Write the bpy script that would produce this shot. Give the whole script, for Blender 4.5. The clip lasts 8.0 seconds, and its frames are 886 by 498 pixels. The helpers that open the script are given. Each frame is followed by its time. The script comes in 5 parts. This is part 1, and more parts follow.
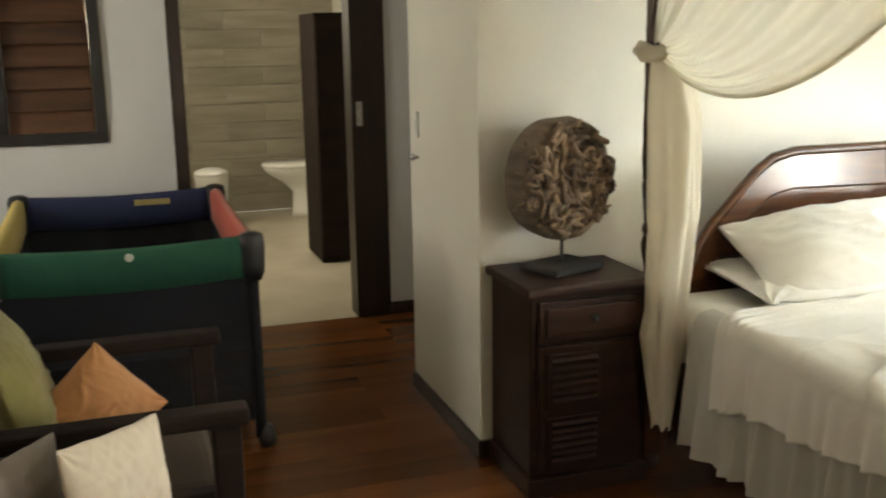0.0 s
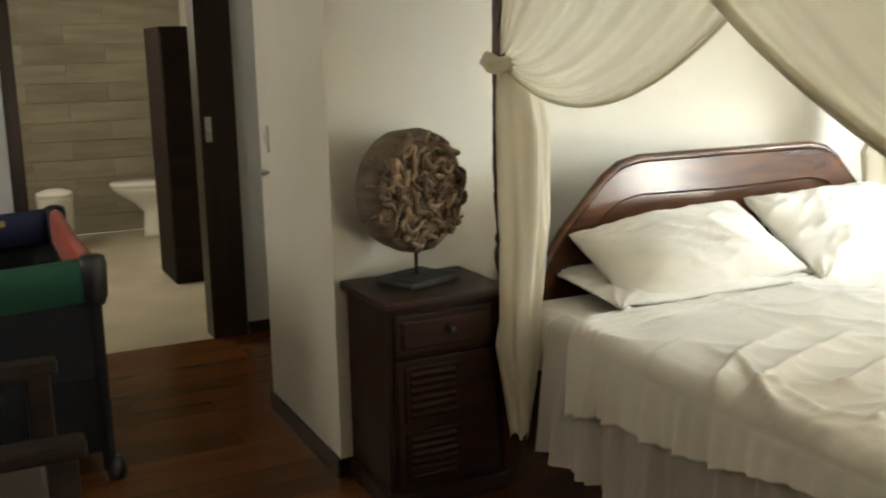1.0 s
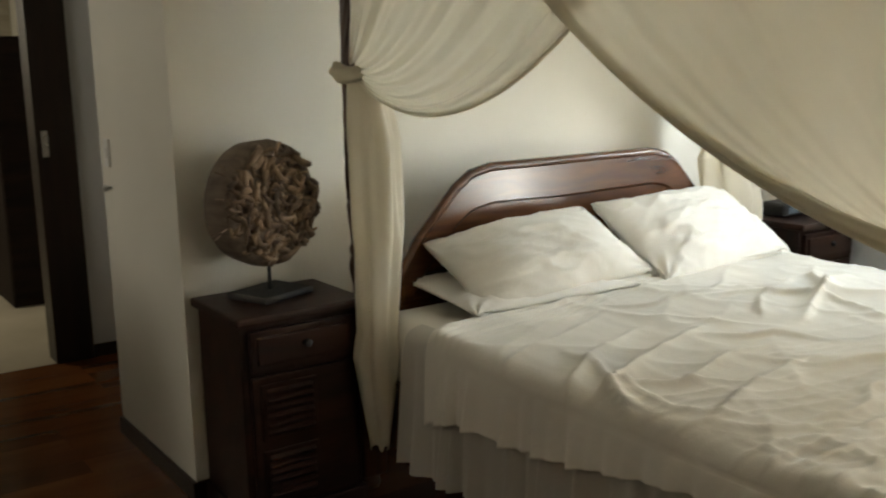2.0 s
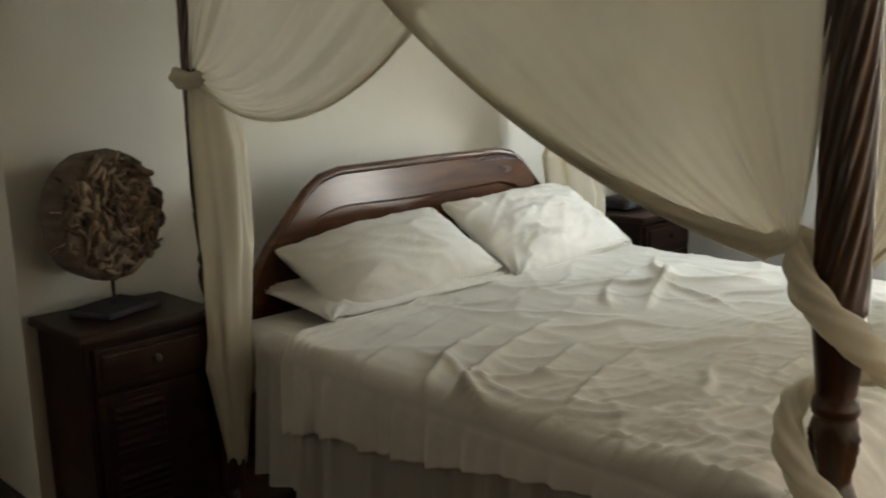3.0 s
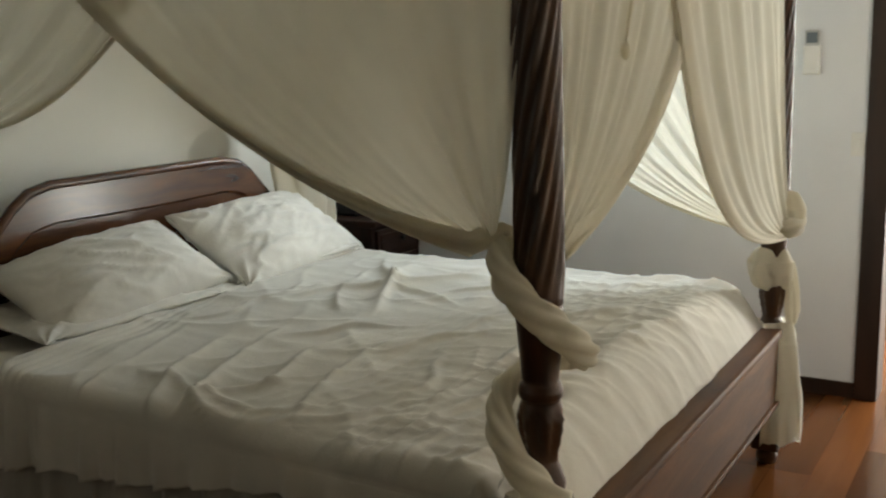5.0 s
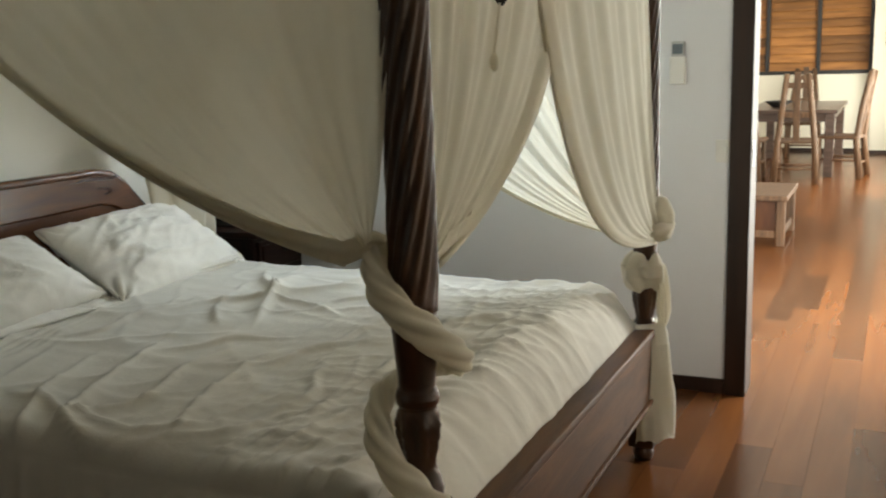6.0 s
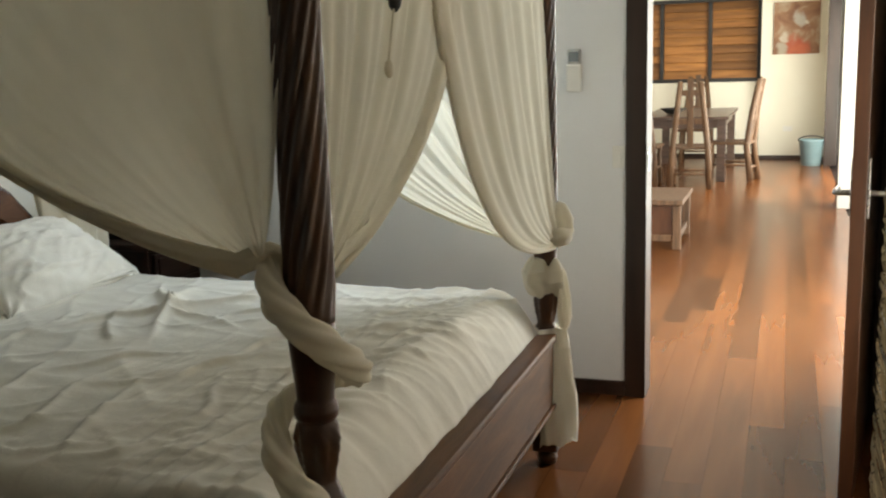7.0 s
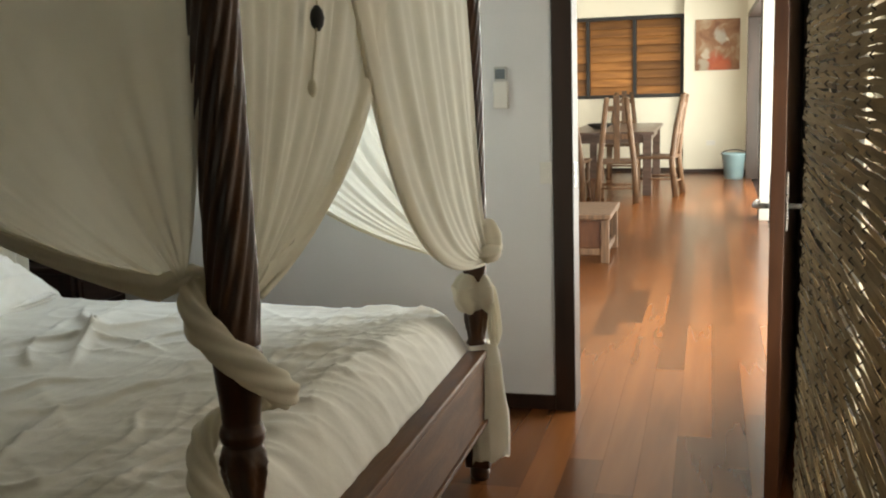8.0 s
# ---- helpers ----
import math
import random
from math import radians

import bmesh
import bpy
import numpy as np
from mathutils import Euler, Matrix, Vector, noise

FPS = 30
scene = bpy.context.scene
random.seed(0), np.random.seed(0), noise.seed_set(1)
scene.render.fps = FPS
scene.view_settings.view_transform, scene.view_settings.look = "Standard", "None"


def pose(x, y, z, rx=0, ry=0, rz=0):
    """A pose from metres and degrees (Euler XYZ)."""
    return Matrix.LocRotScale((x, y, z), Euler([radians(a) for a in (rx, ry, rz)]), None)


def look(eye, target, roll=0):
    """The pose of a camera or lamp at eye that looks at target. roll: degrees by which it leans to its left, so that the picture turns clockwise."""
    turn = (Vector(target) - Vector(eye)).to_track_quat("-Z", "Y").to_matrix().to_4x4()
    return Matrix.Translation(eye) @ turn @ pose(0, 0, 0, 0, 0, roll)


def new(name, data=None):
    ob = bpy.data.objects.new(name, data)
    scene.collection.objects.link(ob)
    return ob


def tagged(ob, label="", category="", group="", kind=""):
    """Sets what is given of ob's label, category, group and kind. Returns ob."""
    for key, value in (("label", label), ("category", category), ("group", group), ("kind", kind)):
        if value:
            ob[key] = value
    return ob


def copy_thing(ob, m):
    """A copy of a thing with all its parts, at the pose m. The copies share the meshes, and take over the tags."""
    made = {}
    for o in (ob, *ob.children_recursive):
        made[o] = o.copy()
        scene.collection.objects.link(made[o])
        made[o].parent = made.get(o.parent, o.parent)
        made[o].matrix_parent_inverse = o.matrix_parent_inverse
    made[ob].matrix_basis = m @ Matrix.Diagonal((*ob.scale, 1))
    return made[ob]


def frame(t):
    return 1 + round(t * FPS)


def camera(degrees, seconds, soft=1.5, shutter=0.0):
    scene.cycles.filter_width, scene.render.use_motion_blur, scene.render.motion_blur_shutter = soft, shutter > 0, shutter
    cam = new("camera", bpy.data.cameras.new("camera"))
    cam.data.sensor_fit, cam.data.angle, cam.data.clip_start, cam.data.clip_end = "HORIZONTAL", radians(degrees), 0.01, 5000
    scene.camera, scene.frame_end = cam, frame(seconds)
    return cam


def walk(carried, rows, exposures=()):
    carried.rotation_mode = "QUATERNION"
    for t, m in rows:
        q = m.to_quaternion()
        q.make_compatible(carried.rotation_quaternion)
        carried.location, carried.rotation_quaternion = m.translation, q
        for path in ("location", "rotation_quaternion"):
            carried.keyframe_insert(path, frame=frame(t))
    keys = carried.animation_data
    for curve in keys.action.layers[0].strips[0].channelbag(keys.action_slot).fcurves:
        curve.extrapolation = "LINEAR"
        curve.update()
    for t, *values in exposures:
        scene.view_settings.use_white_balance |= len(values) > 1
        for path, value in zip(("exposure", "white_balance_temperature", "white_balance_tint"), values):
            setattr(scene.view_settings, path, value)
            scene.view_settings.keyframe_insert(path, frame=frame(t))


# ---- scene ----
cam = camera(48.5, 8.0, soft=2.0, shutter=0.4)
PATH = [
    (0, (2.94, -1.485, 1.405), (1.084, -0.872, 0.983), -0.9),
    (0.5, (2.92, -1.448, 1.401), (1.114, -0.695, 0.985), -1.0),
    (1, (2.919, -1.439, 1.393), (1.162, -0.57, 0.996), -1.1),
    (1.5, (2.907, -1.43, 1.389), (1.216, -0.433, 1.003), -1.0),
    (3, (2.911, -1.419, 1.385), (1.485, -0.069, 1.005), -1.8),
    (3.5, (2.927, -1.407, 1.388), (1.608, 0.046, 1.004), -2.1),
    (4, (2.938, -1.399, 1.386), (1.719, 0.141, 1.007), -2.3),
    (4.5, (2.947, -1.391, 1.383), (1.823, 0.218, 1.0), -2.0),
    (6, (2.989, -1.395, 1.386), (2.16, 0.387, 1.015), -1.7),
    (6.5, (2.998, -1.392, 1.389), (2.265, 0.432, 1.019), -1.6),
    (7, (2.995, -1.371, 1.382), (2.343, 0.485, 1.022), -1.7),
    (7.5, (3.002, -1.371, 1.385), (2.437, 0.517, 1.046), -1.4),
    (8, (3.005, -1.364, 1.386), (2.483, 0.537, 1.054), -1.9),
]
walk(cam, [(t, look(e, a, r)) for t, e, a, r in PATH], exposures=[(0, 0.66, 7500, 6), (0.8, 0.40, 7500, 6), (1.6, -0.08, 7450, 7), (3, -1.0, 7400, 7), (4.5, -1.28, 7350, 6), (6, -1.38, 7200, 5), (8, -1.48, 7300, 5)])

# ---- world and large lights ----
world = bpy.data.worlds.new("sky")
scene.world = world
world.use_nodes = True
wn = world.node_tree.nodes
sky = wn.new("ShaderNodeTexSky")
sky.sky_type, sky.sun_disc = "NISHITA", False
sky.sun_elevation, sky.sun_rotation = radians(72), radians(148)
wn["Background"].inputs[1].default_value = 0.10
world.node_tree.links.new(sky.outputs[0], wn["Background"].inputs[0])

sun_data = bpy.data.lights.new("sun", "SUN")
sun_data.energy, sun_data.angle, sun_data.color = 3.0, radians(0.6), (1.0, 0.95, 0.86)
sun = new("sun", sun_data)
sun.matrix_world = look((5, -8, 30), (0, 0, 0))


def opening_lamp(name, eye, target, wide, high, watts, color):
    data = bpy.data.lights.new(name, "AREA")
    data.shape, data.size, data.size_y, data.energy, data.color = "RECTANGLE", wide, high, watts, color
    ob = new(name, data)
    ob.matrix_world = look(eye, target)
    return ob


opening_lamp("opening_fill_light", (3.62, 0.50, 1.10), (0, 0.80, 1.05), 1.5, 1.5, 165, (1.0, 0.93, 0.84))
opening_lamp("opening_fill_light", (1.45, 2.84, 1.50), (1.15, 0, 0.75), 0.9, 0.9, 48, (0.60, 0.77, 1.0))
# added fill through an unseen back opening, to lift the cot wall
opening_lamp("opening_fill_light", (-0.70, -3.20, 1.50), (-1.1, 0, 1.1), 0.8, 1.1, 7.5, (1.0, 0.96, 0.90))
# added strong fill in the opening's unseen near end, for the bed's foot
opening_lamp("opening_fill_light", (3.75, 4.0, 1.1), (0, 4.0, 0.7), 2.0, 2.0, 530, (0.93, 0.96, 1.0))
opening_lamp("opening_fill_light", (3.75, 6.8, 1.1), (0, 6.8, 0.7), 3.0, 2.0, 260, (1.0, 0.98, 0.95))
opening_lamp("opening_fill_light", (3.78, 10.3, 1.1), (0, 10.6, 1.0), 3.2, 2.0, 600, (1.0, 0.98, 0.93))
# added bathroom fill, set in an unseen opening of the side wall
opening_lamp("opening_fill_light", (-3.4, -1.58, 1.7), (-3.6, 0, 0.8), 0.9, 0.6, 15, (1.0, 0.93, 0.80))

# ---- materials ----


def material(name):
    m = bpy.data.materials.new(name)
    m.use_nodes = True
    return m, m.node_tree.nodes, m.node_tree.links, m.node_tree.nodes["Principled BSDF"]


def mottled(name, dark, light, scale=3.0, rough=0.6, stretch=(1, 1, 1), grain=60.0, bump=0.15, metal=0.0, spread=0.0, per_object=False, distort=0.0, contrast=(0.3, 0.7), depth=0.004, coat=0.0):
    """A surface with two scales of variation: broad mottling between two colours and a fine relief."""
    m, n, l, p = material(name)
    co = n.new("ShaderNodeTexCoord")
    mp = n.new("ShaderNodeMapping")
    mp.inputs["Scale"].default_value = stretch
    l.new(co.outputs["Object"], mp.inputs["Vector"])
    vec = mp.outputs[0]
    info = None
    if per_object:
        info = n.new("ShaderNodeObjectInfo")
        add = n.new("ShaderNodeVectorMath")
        add.operation = "MULTIPLY_ADD"
        l.new(info.outputs["Random"], add.inputs[0])
        add.inputs[1].default_value = (37, 53, 71)
        l.new(vec, add.inputs[2])
        vec = add.outputs[0]
    a = n.new("ShaderNodeTexNoise")
    a.inputs["Scale"].default_value, a.inputs["Detail"].default_value, a.inputs["Distortion"].default_value = scale, 5, distort
    l.new(vec, a.inputs["Vector"])
    ramp = n.new("ShaderNodeValToRGB")
    ramp.color_ramp.elements[0].position, ramp.color_ramp.elements[1].position = contrast
    ramp.color_ramp.elements[0].color, ramp.color_ramp.elements[1].color = (*dark, 1), (*light, 1)
    l.new(a.outputs[0], ramp.inputs[0])
    color = ramp.outputs[0]
    if per_object or spread:
        hsv = n.new("ShaderNodeHueSaturation")
        rng = n.new("ShaderNodeMapRange")
        rng.inputs["To Min"].default_value, rng.inputs["To Max"].default_value = 1 - spread, 1 + spread
        if info is None:
            geo = n.new("ShaderNodeNewGeometry")
            l.new(geo.outputs["Random Per Island"], rng.inputs["Value"])
        else:
            l.new(info.outputs["Random"], rng.inputs["Value"])
        l.new(rng.outputs[0], hsv.inputs["Value"])
        l.new(color, hsv.inputs["Color"])
        color = hsv.outputs[0]
    l.new(color, p.inputs["Base Color"])
    b = n.new("ShaderNodeTexNoise")
    b.inputs["Scale"].default_value, b.inputs["Detail"].default_value = grain, 4
    l.new(vec, b.inputs["Vector"])
    bp = n.new("ShaderNodeBump")
    bp.inputs["Strength"].default_value, bp.inputs["Distance"].default_value = bump, depth
    l.new(b.outputs[0], bp.inputs["Height"])
    l.new(bp.outputs[0], p.inputs["Normal"])
    rr = n.new("ShaderNodeMapRange")
    rr.inputs["To Min"].default_value, rr.inputs["To Max"].default_value = rough * 0.8, min(1, rough * 1.2)
    l.new(b.outputs[0], rr.inputs["Value"])
    l.new(rr.outputs[0], p.inputs["Roughness"])
    p.inputs["Metallic"].default_value = metal
    p.inputs["Coat Weight"].default_value = coat
    p.inputs["Coat Roughness"].default_value = 0.15
    return m


def cloth(name, color, see=0.0, glow=0.4, weave=420.0, tint=None, wrinkle=0.0):
    """Woven fabric: diffuse and translucent, with see as the share of open weave."""
    m, n, l, p = material(name)
    co = n.new("ShaderNodeTexCoord")
    a = n.new("ShaderNodeTexNoise")
    a.inputs["Scale"].default_value, a.inputs["Detail"].default_value = 5, 4
    l.new(co.outputs["Object"], a.inputs["Vector"])
    ramp = n.new("ShaderNodeValToRGB")
    ramp.color_ramp.elements[0].position, ramp.color_ramp.elements[1].position = 0.3, 0.7
    ramp.color_ramp.elements[0].color = (*[c * 0.9 for c in color], 1)
    ramp.color_ramp.elements[1].color = (*color, 1)
    l.new(a.outputs[0], ramp.inputs[0])
    b = n.new("ShaderNodeTexNoise")
    b.inputs["Scale"].default_value, b.inputs["Detail"].default_value = weave, 2
    l.new(co.outputs["Object"], b.inputs["Vector"])
    c = n.new("ShaderNodeTexNoise")
    c.inputs["Scale"].default_value, c.inputs["Detail"].default_value, c.inputs["Distortion"].default_value = 22, 5, 0.6
    l.new(co.outputs["Object"], c.inputs["Vector"])
    mixh = n.new("ShaderNodeMath")
    mixh.operation = "MULTIPLY_ADD"
    mixh.inputs[1].default_value = 0.12
    l.new(b.outputs[0], mixh.inputs[0])
    l.new(c.outputs[0], mixh.inputs[2])
    bp = n.new("ShaderNodeBump")
    bp.inputs["Strength"].default_value, bp.inputs["Distance"].default_value = 0.35, 0.006
    l.new(mixh.outputs[0], bp.inputs["Height"])
    last = bp
    for k, (stretch, turn, far) in enumerate(((1.0, 0.5, 1.0), (0.45, 1.3, 0.8)) if wrinkle else ()):
        mp = n.new("ShaderNodeMapping")
        mp.inputs["Rotation"].default_value, mp.inputs["Scale"].default_value = (0, 0, turn), (0.55, 2.1 * stretch + 0.9, 1)
        l.new(co.outputs["Object"], mp.inputs["Vector"])
        w = n.new("ShaderNodeTexNoise")
        w.noise_type = "RIDGED_MULTIFRACTAL"
        w.inputs["Scale"].default_value, w.inputs["Detail"].default_value, w.inputs["Distortion"].default_value = 2.1 + 1.3 * k, 3.0, 0.5
        l.new(mp.outputs[0], w.inputs["Vector"])
        b2 = n.new("ShaderNodeBump")
        b2.inputs["Strength"].default_value, b2.inputs["Distance"].default_value = 0.6, wrinkle * far
        l.new(w.outputs[0], b2.inputs["Height"])
        l.new(last.outputs[0], b2.inputs["Normal"])
        last = b2
    l.new(ramp.outputs[0], p.inputs["Base Color"])
    l.new(last.outputs[0], p.inputs["Normal"])
    p.inputs["Roughness"].default_value = 0.85
    p.inputs["Sheen Weight"].default_value = 0.25 if max(color) > 0.12 else 0.0
    if glow or see:
        tr = n.new("ShaderNodeBsdfTranslucent")
        tr.inputs["Color"].default_value = (*(tint or color), 1)
        mix = n.new("ShaderNodeMixShader")
        mix.inputs[0].default_value = glow
        l.new(p.outputs[0], mix.inputs[1])
        l.new(tr.outputs[0], mix.inputs[2])
        out = mix.outputs[0]
        if see:
            clear = n.new("ShaderNodeBsdfTransparent")
            mix2 = n.new("ShaderNodeMixShader")
            mix2.inputs[0].default_value = see
            l.new(out, mix2.inputs[1])
            l.new(clear.outputs[0], mix2.inputs[2])
            out = mix2.outputs[0]
        l.new(out, n["Material Output"].inputs["Surface"])
    return m


# one white paint twice: warm bounce and blue sky light put into the colour
WALL = mottled("white_paint_warm_lit", (0.70, 0.68, 0.60), (0.78, 0.76, 0.68), 1.3, 0.75, grain=90, bump=0.12)
WALL_SKY_LIT = mottled("white_paint_sky_lit", (0.68, 0.70, 0.73), (0.76, 0.78, 0.80), 1.3, 0.7, grain=90, bump=0.12)
WALL_DINING = mottled("cream_paint", (0.76, 0.74, 0.64), (0.82, 0.80, 0.70), 1.2, 0.75, grain=90, bump=0.1)
CEIL = mottled("ceiling_paint", (0.74, 0.73, 0.70), (0.80, 0.79, 0.76), 1.5, 0.8)
PLANK = mottled("jarrah_boards", (0.080, 0.027, 0.008), (0.180, 0.066, 0.021), 1.6, 0.24, (4.0, 0.35, 4), 2.0, 0.004, spread=0.34, per_object=True, distort=0.4, contrast=(0.25, 0.8), depth=0.001)
PLANK_REST = mottled("jarrah_boards_rest", (0.080, 0.027, 0.008), (0.180, 0.066, 0.021), 1.6, 0.24, (4.0, 0.35, 4), 2.0, 0.004, spread=0.34, distort=0.4, contrast=(0.25, 0.8), depth=0.001)
for m_ in (PLANK, PLANK_REST):
    m_.node_tree.nodes["Principled BSDF"].inputs["Specular IOR Level"].default_value = 0.24
TRIM = mottled("dark_stained_trim", (0.012, 0.006, 0.004), (0.032, 0.015, 0.010), 3, 0.4, (6, 6, 0.6), 60, 0.15)
POST_WOOD = mottled("polished_teak", (0.022, 0.008, 0.003), (0.080, 0.030, 0.009), 4, 0.32, (7, 7, 0.8), 70, 0.12, coat=0.06)
HEAD_WOOD = mottled("polished_headboard_wood", (0.042, 0.013, 0.005), (0.115, 0.041, 0.013), 3.2, 0.24, (6, 0.8, 6), 60, 0.1, distort=0.8, coat=0.35)
FOOT_WOOD = mottled("footboard_wood", (0.055, 0.021, 0.006), (0.135, 0.055, 0.016), 3.2, 0.46, (6, 0.8, 6), 60, 0.12, distort=0.8, coat=0.04)
NS_WOOD = mottled("dark_nightstand_wood", (0.010, 0.004, 0.003), (0.034, 0.013, 0.007), 3, 0.42, (5, 0.9, 5), 60, 0.15, distort=0.6, coat=0.05)
SOFA_WOOD = mottled("dark_sofa_wood", (0.007, 0.004, 0.003), (0.020, 0.010, 0.006), 3, 0.75, (6, 1, 6), 60, 0.15)
for m_, gloss in ((NS_WOOD, 0.22), (SOFA_WOOD, 0.22), (FOOT_WOOD, 0.12)):
    m_.node_tree.nodes["Principled BSDF"].inputs["Specular IOR Level"].default_value = gloss
BLACK = mottled("black_lacquer", (0.009, 0.009, 0.009), (0.018, 0.017, 0.016), 4, 0.65)
FRAME_BLACK = mottled("black_window_frame", (0.010, 0.010, 0.011), (0.022, 0.021, 0.022), 4, 0.5)
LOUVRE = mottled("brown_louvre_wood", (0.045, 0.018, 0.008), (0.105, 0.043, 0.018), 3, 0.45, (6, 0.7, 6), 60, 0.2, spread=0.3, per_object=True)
# lit copy of the louvre wood: the dining room's daylight is in its colour
LOUVRE_LIT = mottled("louvre_wood_lit", (0.16, 0.066, 0.019), (0.34, 0.150, 0.043), 3, 0.5, (0.7, 6, 6), 60, 0.2, spread=0.5, per_object=True)
SHEET = cloth("white_cotton_sheet", (0.80, 0.760, 0.67), 0.0, 0.16, wrinkle=0.022)
PILLOW = cloth("white_pillow_cotton", (0.80, 0.775, 0.705), 0.0, 0.06, wrinkle=0.012)
NET = cloth("cream_mosquito_net", (0.80, 0.752, 0.63), 0.0, 0.46, tint=(0.82, 0.772, 0.645))
SHEER = cloth("thin_cotton_underlay", (0.70, 0.665, 0.59), 0.16, 0.30)
TWIG = mottled("driftwood", (0.065, 0.042, 0.026), (0.27, 0.185, 0.115), 14, 0.75, grain=120, bump=0.5, spread=0.5)
DRUM = mottled("weathered_rim_wood", (0.085, 0.062, 0.044), (0.19, 0.145, 0.105), 5, 0.8, (1, 8, 8), 100, 0.4)
NAVY = cloth("navy_nylon", (0.007, 0.009, 0.017), 0.0, 0.0)
NAVY_BLUE = cloth("blue_nylon", (0.016, 0.026, 0.085), 0.0, 0.0)
GREEN = cloth("green_nylon", (0.010, 0.085, 0.052), 0.0, 0.0)
RED = cloth("red_nylon", (0.46, 0.062, 0.034), 0.0, 0.0)
YELLOW = cloth("yellow_nylon", (0.55, 0.42, 0.05), 0.0, 0.0)
MESH_NAVY = cloth("navy_mesh", (0.007, 0.009, 0.015), 0.10, 0.0)
PLASTIC_DARK = mottled("dark_plastic", (0.010, 0.011, 0.016), (0.022, 0.023, 0.03), 6, 0.4)
PLASTIC_WHITE = mottled("white_plastic", (0.70, 0.70, 0.67), (0.78, 0.78, 0.75), 6, 0.4, bump=0.05)
OLIVE = cloth("olive_silk", (0.19, 0.16, 0.045), 0.0, 0.0)
ORANGE = cloth("orange_silk", (0.48, 0.22, 0.085), 0.0, 0.0)
CREAM = cloth("cream_cotton", (0.62, 0.54, 0.42), 0.0, 0.0)
GREY = cloth("grey_brown_cotton", (0.22, 0.19, 0.165), 0.0, 0.0)
SOFA_SEAT = cloth("dark_seat_fabric", (0.05, 0.035, 0.024), 0.0, 0.0)
TILE = mottled("taupe_stone_tile", (0.24, 0.215, 0.165), (0.36, 0.325, 0.26), 2.4, 0.42, (1, 0.8, 6), 60, 0.15, spread=0.12, per_object=True)
BATH_FLOOR = mottled("beige_stone_floor", (0.50, 0.45, 0.35), (0.64, 0.58, 0.47), 3, 0.35, grain=70, bump=0.08)
GROUT = mottled("grout", (0.30, 0.28, 0.23), (0.38, 0.35, 0.30), 8, 0.85)
CERAMIC = mottled("white_ceramic", (0.80, 0.79, 0.75), (0.86, 0.85, 0.82), 2, 0.12, bump=0.02)
STEEL = mottled("brushed_steel", (0.50, 0.50, 0.50), (0.62, 0.62, 0.62), 10, 0.28, metal=1.0)
REMOTE_GREY = mottled("grey_plastic", (0.45, 0.46, 0.46), (0.52, 0.53, 0.53), 6, 0.4, bump=0.05)
SCREEN = mottled("lcd_screen", (0.10, 0.13, 0.15), (0.14, 0.17, 0.20), 4, 0.2, bump=0.02)
RUSTIC = mottled("rustic_chair_wood", (0.058, 0.029, 0.014), (0.165, 0.090, 0.046), 5, 0.55, (8, 8, 1), 60, 0.3, spread=0.2, per_object=True)
TABLE_WOOD = mottled("dark_table_wood", (0.040, 0.025, 0.020), (0.095, 0.060, 0.046), 4, 0.3, (1, 7, 7), 60, 0.15, coat=0.3)
BAMBOO = mottled("matchstick_bamboo", (0.20, 0.145, 0.075), (0.36, 0.275, 0.155), 3, 0.9, (9, 1.6, 9), 120, 0.3, spread=0.22, per_object=True)
BAMBOO.node_tree.nodes["Principled BSDF"].inputs["Specular IOR Level"].default_value = 0.2
bt = BAMBOO.node_tree.nodes.new("ShaderNodeBsdfTranslucent")
bt.inputs["Color"].default_value = (0.42, 0.30, 0.14, 1)
bx = BAMBOO.node_tree.nodes.new("ShaderNodeMixShader")
bx.inputs[0].default_value = 0.07
BAMBOO.node_tree.links.new(BAMBOO.node_tree.nodes["Principled BSDF"].outputs[0], bx.inputs[1])
BAMBOO.node_tree.links.new(bt.outputs[0], bx.inputs[2])
BAMBOO.node_tree.links.new(bx.outputs[0], BAMBOO.node_tree.nodes["Material Output"].inputs["Surface"])
STRING = cloth("blind_string", (0.055, 0.042, 0.026), 0.0, 0.0)
DOOR_WOOD = mottled("red_brown_door_wood", (0.045, 0.016, 0.007), (0.11, 0.043, 0.018), 3, 0.35, (6, 6, 0.7), 60, 0.12, coat=0.15)
BUCKET = mottled("pale_blue_plastic", (0.15, 0.24, 0.27), (0.21, 0.31, 0.34), 5, 0.35, bump=0.05)
PAVING = mottled("pale_terrace", (0.55, 0.53, 0.48), (0.68, 0.66, 0.60), 2, 0.8)
GOLD = mottled("gold_label", (0.42, 0.33, 0.12), (0.52, 0.42, 0.18), 20, 0.5)
GLASS, gn, gl, gp = material("window_glass")
gp.inputs["Transmission Weight"].default_value, gp.inputs["Roughness"].default_value, gp.inputs["IOR"].default_value = 1.0, 0.02, 1.45


